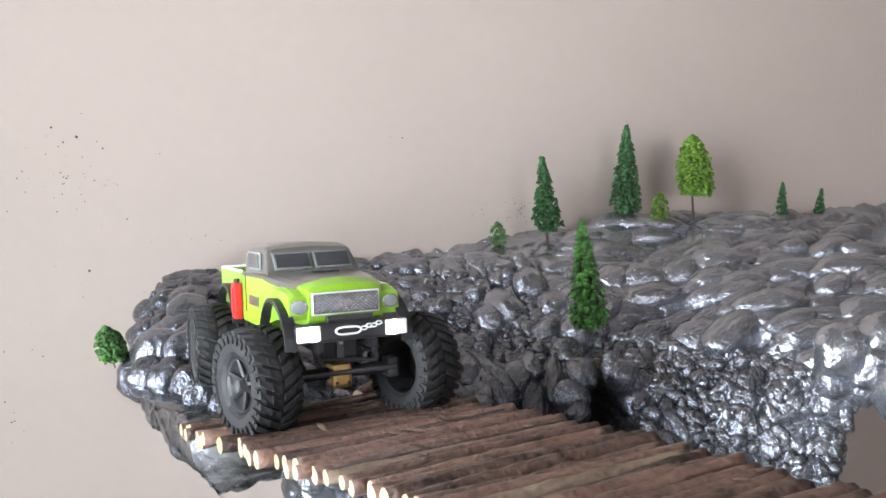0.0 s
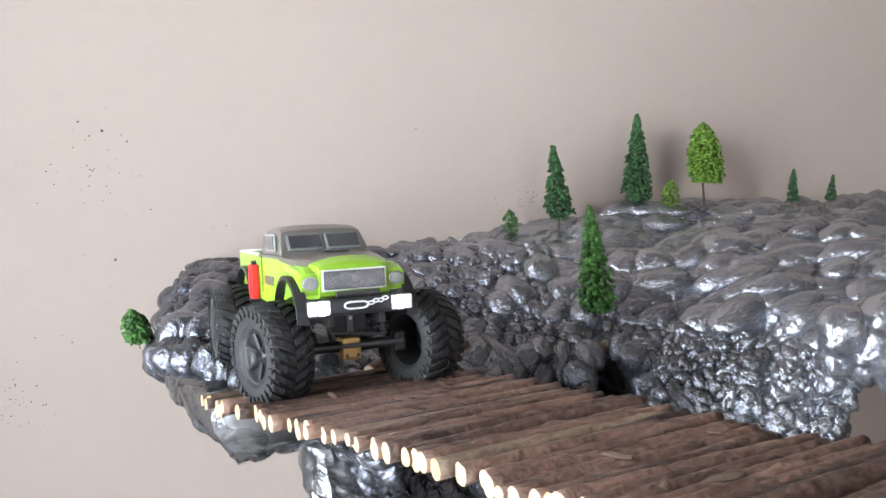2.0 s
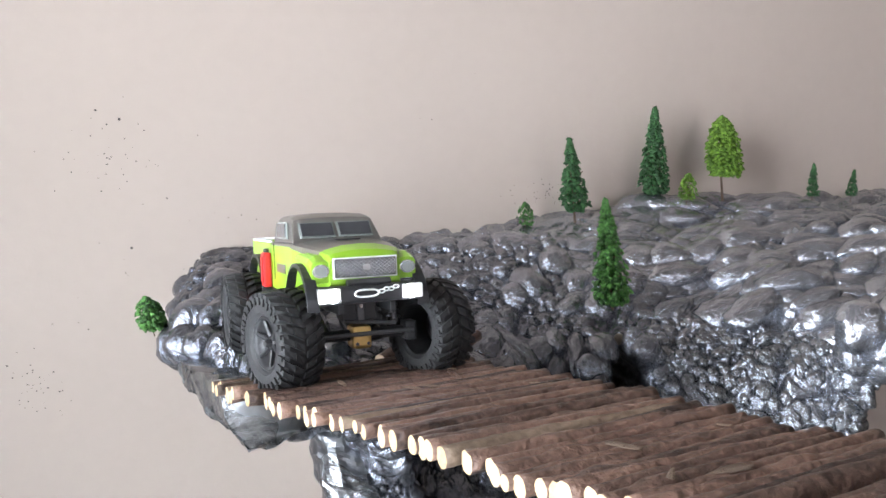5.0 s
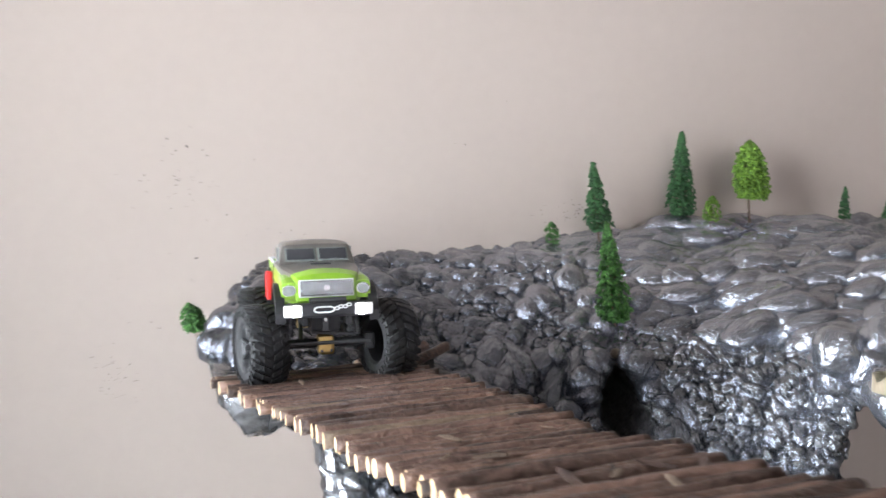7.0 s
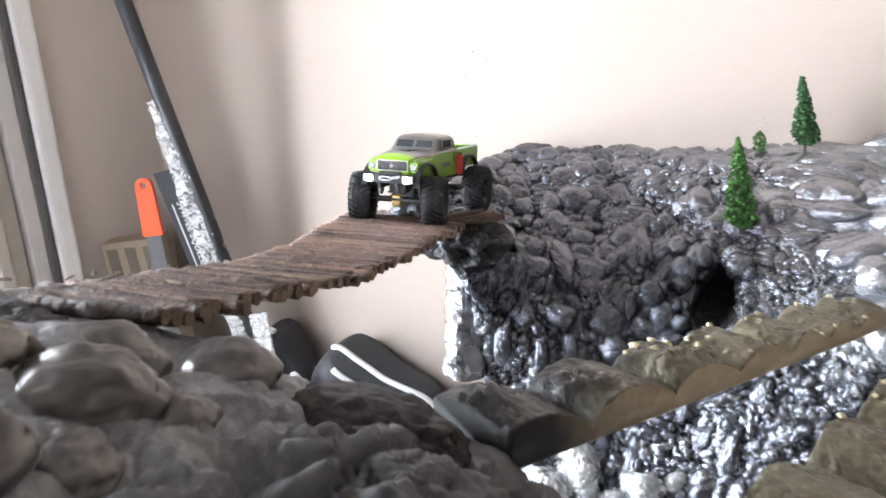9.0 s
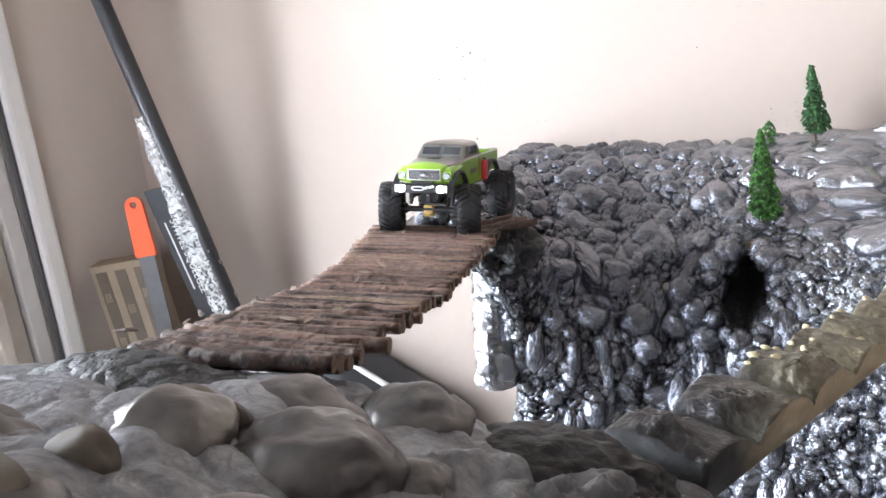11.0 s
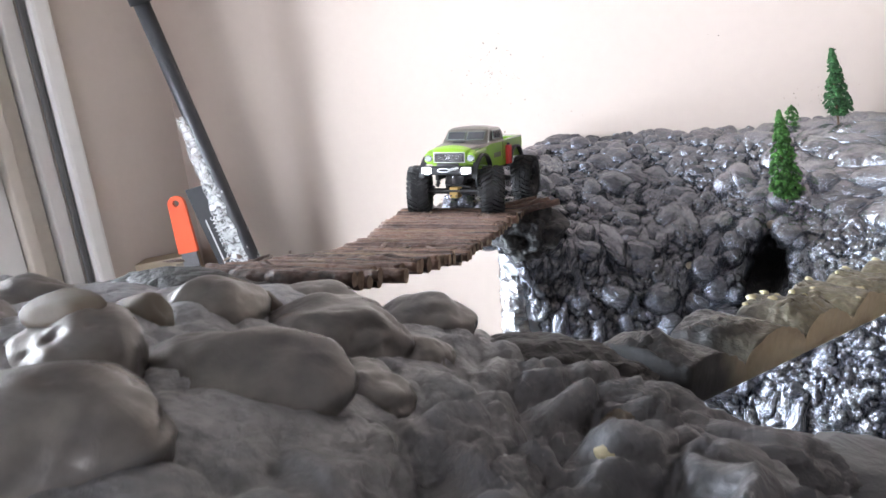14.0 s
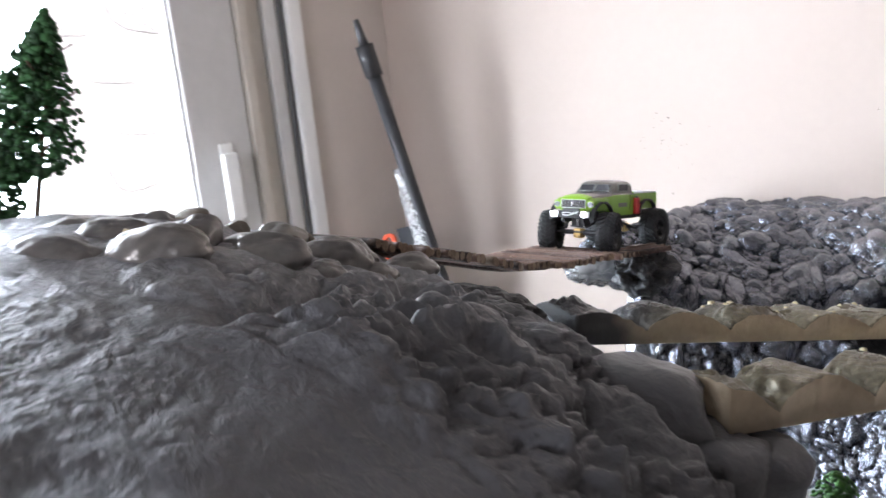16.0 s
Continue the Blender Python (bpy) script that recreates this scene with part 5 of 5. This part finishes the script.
# axles, gearboxes, links, shocks
for wy in (-0.070, 0.070):
    axle = part("axle", cyl_bm((-0.034, wy, 0.0288), (0.034, wy, 0.0288), 0.0032, None, 12), BLACK, truck)
    part("knuckle", box_bm(-0.0335, -0.0265, wy - 0.005, wy + 0.005, 0.0235, 0.0345, 0.0015), BLACK, axle)
    part("knuckle", box_bm(0.0265, 0.0335, wy - 0.005, wy + 0.005, 0.0235, 0.0345, 0.0015), BLACK, axle)
    g = 0.0 if wy > 0 else 0.004
    dif = part("gearbox", box_bm(-0.0055 + g, 0.0055 + g, wy - 0.006, wy + 0.008, 0.0215, 0.0345, 0.0022), BRASS, truck, "brass axle gearbox")
    for bx in (-0.0032, 0.0032):
        part("bolt", cyl_bm((bx + g, wy + 0.0075, 0.0245), (bx + g, wy + 0.0088, 0.0245), 0.0010, None, 6), STEEL, dif)
    for s in (-1, 1):
        shock = part("shock", cyl_bm((s * 0.0235, wy - 0.004, 0.0330), (s * 0.0200, wy - 0.010, 0.0640), 0.0019, None, 8), STEEL, truck, "spring shock absorber")
        p0, p1 = Vector((s * 0.0235, wy - 0.004, 0.0350)), Vector((s * 0.0205, wy - 0.0092, 0.0600))
        pts = []
        for i in range(64):
            t, a = i / 63, i * 0.72
            pts.append(p0.lerp(p1, t) + Vector((0.0030 * math.cos(a), 0.0030 * math.sin(a), 0)))
        link_to(new("spring", tube_mesh("spring", pts, 0.0005, STEEL, 5)), shock)
part("tie_rod", cyl_bm((-0.030, 0.0785, 0.0300), (0.030, 0.0785, 0.0300), 0.0013, None, 8), STEEL, truck, "steel steering rod")
part("drag_link", cyl_bm((-0.020, 0.0770, 0.0345), (0.010, 0.0765, 0.0375), 0.0011, None, 8), STEEL, truck)
servo = part("servo", box_bm(-0.010, 0.010, 0.060, 0.0745, 0.0370, 0.0480, 0.001), BLACK, truck, "black steering servo")
part("servo_arm", box_bm(-0.0022, 0.0022, 0.0745, 0.0765, 0.0365, 0.0475, 0.0006), STEEL, servo)
part("screw", cyl_bm((0, 0.0764, 0.0455), (0, 0.0774, 0.0455), 0.0012, None, 8), CHROME, servo)
for s in (-1, 1):
    part("chassis_rail", box_bm(s * 0.0125, s * 0.0165, -0.095, 0.090, 0.0430, 0.0490, 0.0008), BLACK, truck)
    part("suspension_link", cyl_bm((s * 0.016, 0.066, 0.0270), (s * 0.012, 0.010, 0.0420), 0.0016, None, 8), BLACK, truck)
    part("suspension_link", cyl_bm((s * 0.016, -0.066, 0.0270), (s * 0.012, -0.010, 0.0420), 0.0016, None, 8), BLACK, truck)
part("skid_plate", box_bm(-0.012, 0.012, -0.020, 0.020, 0.0385, 0.0440, 0.001), BLACK, truck)
part("gear_cover", box_bm(-0.012, 0.012, -0.028, 0.030, 0.0440, 0.0560, 0.002), BLACK, truck)
part("drive_shaft", cyl_bm((0.002, 0.062, 0.0300), (0.002, 0.018, 0.0410), 0.0016, None, 8), STEEL, truck)
part("drive_shaft", cyl_bm((0.002, -0.062, 0.0300), (0.002, -0.018, 0.0410), 0.0016, None, 8), STEEL, truck)

# the shell sits low over the wheels
for ob in truck.children:
    if ob.name.split(".")[0] in ("body", "cab", "window_trim", "windscreen", "side_window", "door_line", "side_decal", "wiper", "bonnet_decal", "grille", "grille_frame", "wing", "headlight", "headlight_ring", "bed_floor", "bed_side", "tailgate", "bed_rail", "bed_slat", "winch"):
        for o in (ob, *ob.children):
            if o is ob:
                o.data.transform(o.matrix_basis)
                o.matrix_basis = Matrix.Identity(4)
            for v in o.data.vertices:
                if v.co.z > 0.059:
                    v.co.z = 0.059 + (v.co.z - 0.059) * 0.80
            o.data.update()


# ---- things leaning in the corner ----
P_LOW, P_HIGH = Vector((-0.456, 0.950, 0.008)), Vector((-0.643, 0.703, 1.40))
def on_pole(z):
    return P_LOW.lerp(P_HIGH, (z - P_LOW.z) / (P_HIGH.z - P_LOW.z))

squeegee = thing("squeegee_pole", "long dark grey squeegee pole partly wrapped in crumpled clear film", "cleaning tool")
link_to(new("pole", tube_mesh("pole", [on_pole(0.01), on_pole(1.30)], 0.0150, POLE_MAT, 16)), squeegee)
link_to(new("grip", tube_mesh("grip", [on_pole(1.285), on_pole(1.355)], 0.0200, BLACK, 16)), squeegee, "black plastic pole grip")
link_to(new("tip", tube_mesh("tip", [on_pole(1.35), on_pole(1.41)], lambda t: 0.012 - 0.006 * t, STEEL, 12)), squeegee)
axis = (P_HIGH - P_LOW).normalized()
face = Vector((0.45, -0.85, 0.0))
side = axis.cross(face).normalized()
face = side.cross(axis).normalized()
# the film sleeve
vs, fs = [], []
N, K = 60, 14
for i in range(N + 1):
    t = i / N
    c = on_pole(0.16 + 0.92 * t)
    for k in range(K):
        a = 2 * math.pi * k / K
        w = 0.030 * (0.5 + 0.45 * min(1.0, (1 - t) * 4))
        q = c + side * (w * math.cos(a) - 0.014) + face * (0.0145 * math.sin(a))
        vs.append(q + noise.noise_vector(q * 60) * 0.005)
for i in range(N):
    for k in range(K):
        a, b = i * K + k, i * K + (k + 1) % K
        fs.append((a, b, b + K, a + K))
link_to(new("film_sleeve", mesh_of("film_sleeve", vs, fs, FILM, False)), squeegee, "crumpled clear plastic film sleeve")

def panel(name, at, ax, sd, w, h, d, mat, parent=None, label="", bevel=0.001):
    """A flat board: at is its middle, ax its upward edge, sd its sideways edge."""
    ax = Vector(ax).normalized()
    sd = (Vector(sd) - ax * Vector(sd).dot(ax)).normalized()
    nn = ax.cross(sd)
    m = Matrix((( *sd, 0), (*nn, 0), (*ax, 0), (0, 0, 0, 1))).transposed()
    m.translation = Vector(at)
    ob = part(name, box_bm(-w / 2, w / 2, -d / 2, d / 2, -h / 2, h / 2, bevel), mat, parent, label)
    ob.matrix_world = m
    return ob, m

# black printed backing card hanging on the pole
SIDE = Vector((0.86, 0.42, 0.0))
pc = on_pole(0.775) + Vector((-0.042, -0.020, 0.0))
card, cm = panel("backing_card", pc, axis, SIDE, 0.052, 0.33, 0.003, PACK, squeegee, "black printed backing card")

def lettering(text, size, m, parent, mat, name="lettering"):
    cu = bpy.data.curves.new(name, "FONT")
    cu.body, cu.size, cu.extrude, cu.align_x, cu.align_y = text, size, 0.0002, "CENTER", "CENTER"
    tmp = bpy.data.objects.new(name, cu)
    scene.collection.objects.link(tmp)
    me = bpy.data.meshes.new_from_object(tmp.evaluated_get(bpy.context.evaluated_depsgraph_get()))
    bpy.data.objects.remove(tmp)
    me.materials.clear()
    me.materials.append(mat)
    ob = link_to(new(name, me), parent)
    ob.matrix_world = m
    return ob

FRONT = Matrix.Translation((0, -0.0018, 0)) @ Matrix.Rotation(radians(90), 4, "X")
DOWN = Matrix.Rotation(radians(-90), 4, "Z")
lettering("SWIVEL SQUEEGEE", 0.020, cm @ Matrix.Translation((0.004, 0, 0.015)) @ FRONT @ DOWN, card, INK)
part_bar = part("print_bar", box_bm(-0.0015, 0.0015, -0.0022, -0.0014, -0.075, 0.075), INK, card)
part_bar.matrix_world = cm @ Matrix.Translation((-0.012, 0, 0.02))
# orange-handled scraper in front of it
sc = on_pole(0.93) + Vector((-0.094, -0.030, -0.075))
scraper = thing("scraper", "grey scraper with an orange plastic handle leaning in the corner", "hand tool")
sx = Vector((0.16, -0.10, -1.0)).normalized()
bm = bmesh.new()
seg = 14
prof = [(0.017 * math.cos(a), 0.017 * math.sin(a) + 0.045) for a in np.linspace(0, math.pi, seg)] + [(-0.020, -0.055), (0.020, -0.055)]
hole = [(0.0065 * math.cos(a), 0.0065 * math.sin(a) + 0.047) for a in np.linspace(0, 2 * math.pi, 13)[:-1]]
rings = []
for dep in (-0.006, 0.006):
    o = [bm.verts.new((x, dep, z)) for x, z in prof]
    h = [bm.verts.new((x, dep, z)) for x, z in hole]
    es = [bm.edges.new((r[i], r[(i + 1) % len(r)])) for r in (o, h) for i in range(len(r))]
    bmesh.ops.triangle_fill(bm, edges=es, use_beauty=True)
    rings.append((o, h))
for r0, r1 in ((rings[0][0], rings[1][0]), (rings[0][1], rings[1][1])):
    for i in range(len(r0)):
        j = (i + 1) % len(r0)
        bm.faces.new((r0[i], r0[j], r1[j], r1[i]))
up = -sx
sd = (SIDE - up * SIDE.dot(up)).normalized()
nn = up.cross(sd)
hm = Matrix(((*sd, 0), (*nn, 0), (*up, 0), (0, 0, 0, 1))).transposed()
hm.translation = sc
handle = part("handle", bm, ORANGE, scraper, "orange plastic handle with a hanging hole")
handle.matrix_world = hm
blade = part("blade", box_bm(-0.016, 0.016, -0.0025, 0.0025, -0.44, -0.054, 0.001), STEEL, scraper, "long grey metal shaft")
blade.matrix_world = hm

# folded cardboard with printed pattern
cc = Vector((-0.722, 0.80, 0.66))
box_ob = thing("cardboard_box", "brown printed cardboard box standing in the corner", "box")
ax = Vector((-0.15, 0.0, 1.0)).normalized()
sdv = Vector((0.93, 0.30, 0.0))
main, bmx = panel("board", cc + Vector((0, 0, -0.28)), ax, sdv, 0.13, 0.78, 0.05, CARD, box_ob, "", 0.003)
for i in range(3):
    st, _ = panel("printed_stripe", (0, 0, 0), ax, sdv, 0.024, 0.76, 0.0012, PRINT_DARK, main, "darker printed stripe", 0.0)
    st.matrix_world = bmx @ Matrix.Translation((-0.042 + 0.042 * i, -0.0257, -0.005))
    for k in range(7):
        gr = part("printed_grid", bmesh.new(), CARD, main)
        bm = bmesh.new()
        for gx in range(3):
            for gz in range(4):
                box_bm(-0.007 + gx * 0.005, -0.0035 + gx * 0.005, -0.0008, 0.0, gz * 0.005, gz * 0.005 + 0.0035, 0.0, bm)
        bm.to_mesh(gr.data)
        bm.free()
        gr.matrix_world = bmx @ Matrix.Translation((-0.042 + 0.042 * i, -0.0264, 0.31 - 0.1 * k - 0.03 * (i % 2)))

# black bag with pale piping standing on the floor
bag = thing("tool_bag", "slumped black fabric bag with pale piping on the floor", "bag")
def bag_fold(name, ridge, yc, half, pipe, label=""):
    """A slumped fabric fold: its top runs along the ridge (x, z), and it falls to the floor on both sides."""
    n, m = 40, 14
    t = np.linspace(0, 1, n)
    at = np.linspace(0, 1, len(ridge))
    xs, zs = np.interp(t, at, [r[0] for r in ridge]), np.interp(t, at, [r[1] for r in ridge])
    for k in range(3):
        xs[1:-1], zs[1:-1] = (xs[:-2] + 2 * xs[1:-1] + xs[2:]) / 4, (zs[:-2] + 2 * zs[1:-1] + zs[2:]) / 4
    vs, fs = [], []
    for i in range(n):
        ends = math.sin(math.pi * min(1.0, max(0.0, t[i]))) ** 0.35 if 0 < i < n - 1 else 0.25
        for j in range(m + 1):
            a = math.pi * j / m
            y = yc - half * ends * math.cos(a)
            z = zs[i] - 0.028 * (1 - math.sin(a)) - 0.012 * (1 - math.sin(a)) ** 3
            p = Vector((xs[i], y, z))
            q = p + noise.noise_vector(p * 16) * 0.010 * (1 - 0.6 * math.sin(a))
            q.y = min(q.y, WALL_Y - 0.012)
            vs.append(q)
        vs.append(Vector((xs[i], min(yc + half * ends * 1.1, WALL_Y - 0.012), 0.004)))
        vs.append(Vector((xs[i], yc - half * ends * 1.1, 0.004)))
    w = m + 3
    for i in range(n - 1):
        for j in range(w):
            a, b = i * w + j, i * w + (j + 1) % w
            fs.append((a, b, b + w, a + w))
    fs += [tuple(range(w - 1, -1, -1)), tuple((n - 1) * w + j for j in range(w))]
    ob = link_to(new(name, mesh_of(name, vs, fs, FABRIC)), bag, label)
    for row, i0, i1 in pipe:
        line = [vs[i * w + row] + Vector((0, -0.003, 0.002)) for i in range(int(i0 * (n - 1)), int(i1 * (n - 1)) + 1)]
        link_to(new("piping", tube_mesh("piping", line, 0.0065, PIPING, 7)), ob, "pale grey edge piping")
    return ob
bag_fold("bag_body", ((-0.41, 0.45), (-0.37, 0.52), (-0.335, 0.565), (-0.31, 0.578), (-0.28, 0.562), (-0.22, 0.532), (-0.17, 0.515), (-0.12, 0.50), (-0.09, 0.46)), 0.885, 0.075, ((5, 0.33, 0.97), (1, 0.45, 0.97)))
bag_fold("flap", ((-0.57, 0.45), (-0.535, 0.55), (-0.50, 0.575), (-0.47, 0.565), (-0.44, 0.51), (-0.41, 0.46)), 0.905, 0.050, ((4, 0.1, 0.5),))
bag_fold("pocket", ((-0.40, 0.43), (-0.37, 0.49), (-0.335, 0.522), (-0.29, 0.535), (-0.26, 0.532), (-0.24, 0.50), (-0.23, 0.44)), 0.770, 0.035, ((4, 0.1, 0.95),))
bag_fold("side_pocket", ((-0.63, 0.42), (-0.58, 0.485), (-0.53, 0.503), (-0.49, 0.47), (-0.465, 0.42)), 0.800, 0.045, ((4, 0.05, 0.95),))
for x0, x1, y0, zt in ((-0.40, -0.345, 0.80, 0.535), (-0.345, -0.30, 0.725, 0.50)):
    pts = [(x0 + (x1 - x0) * t, y0 - 0.02 * math.sin(math.pi * t), 0.44 + (zt - 0.44) * math.sin(math.pi * t)) for t in np.linspace(0, 1, 13)]
    link_to(new("strap", tube_mesh("strap", pts, 0.006, PIPING, 7)), bag, "pale strap")
# flat spirit-level like tube with yellow print in front of the bag
tool = thing("clear_tool_pack", "clear plastic tool pack with yellow print leaning by the bag", "tool pack")
a0, a1 = Vector((-0.385, 0.79, 0.005)), Vector((-0.50, 0.84, 0.62))
tk, tm = panel("tube", (a0 + a1) / 2, a1 - a0, SIDE, 0.036, (a1 - a0).length, 0.014, FILM, tool, "", 0.003)
for k in range(9):
    b = part("print_bar", box_bm(-0.005, 0.004, -0.0095, -0.0075, 0.0, 0.009), YELLOW, tk, "yellow print bar")
    b.matrix_world = tm @ Matrix.Translation((0.003, 0, -0.14 + 0.013 * k))
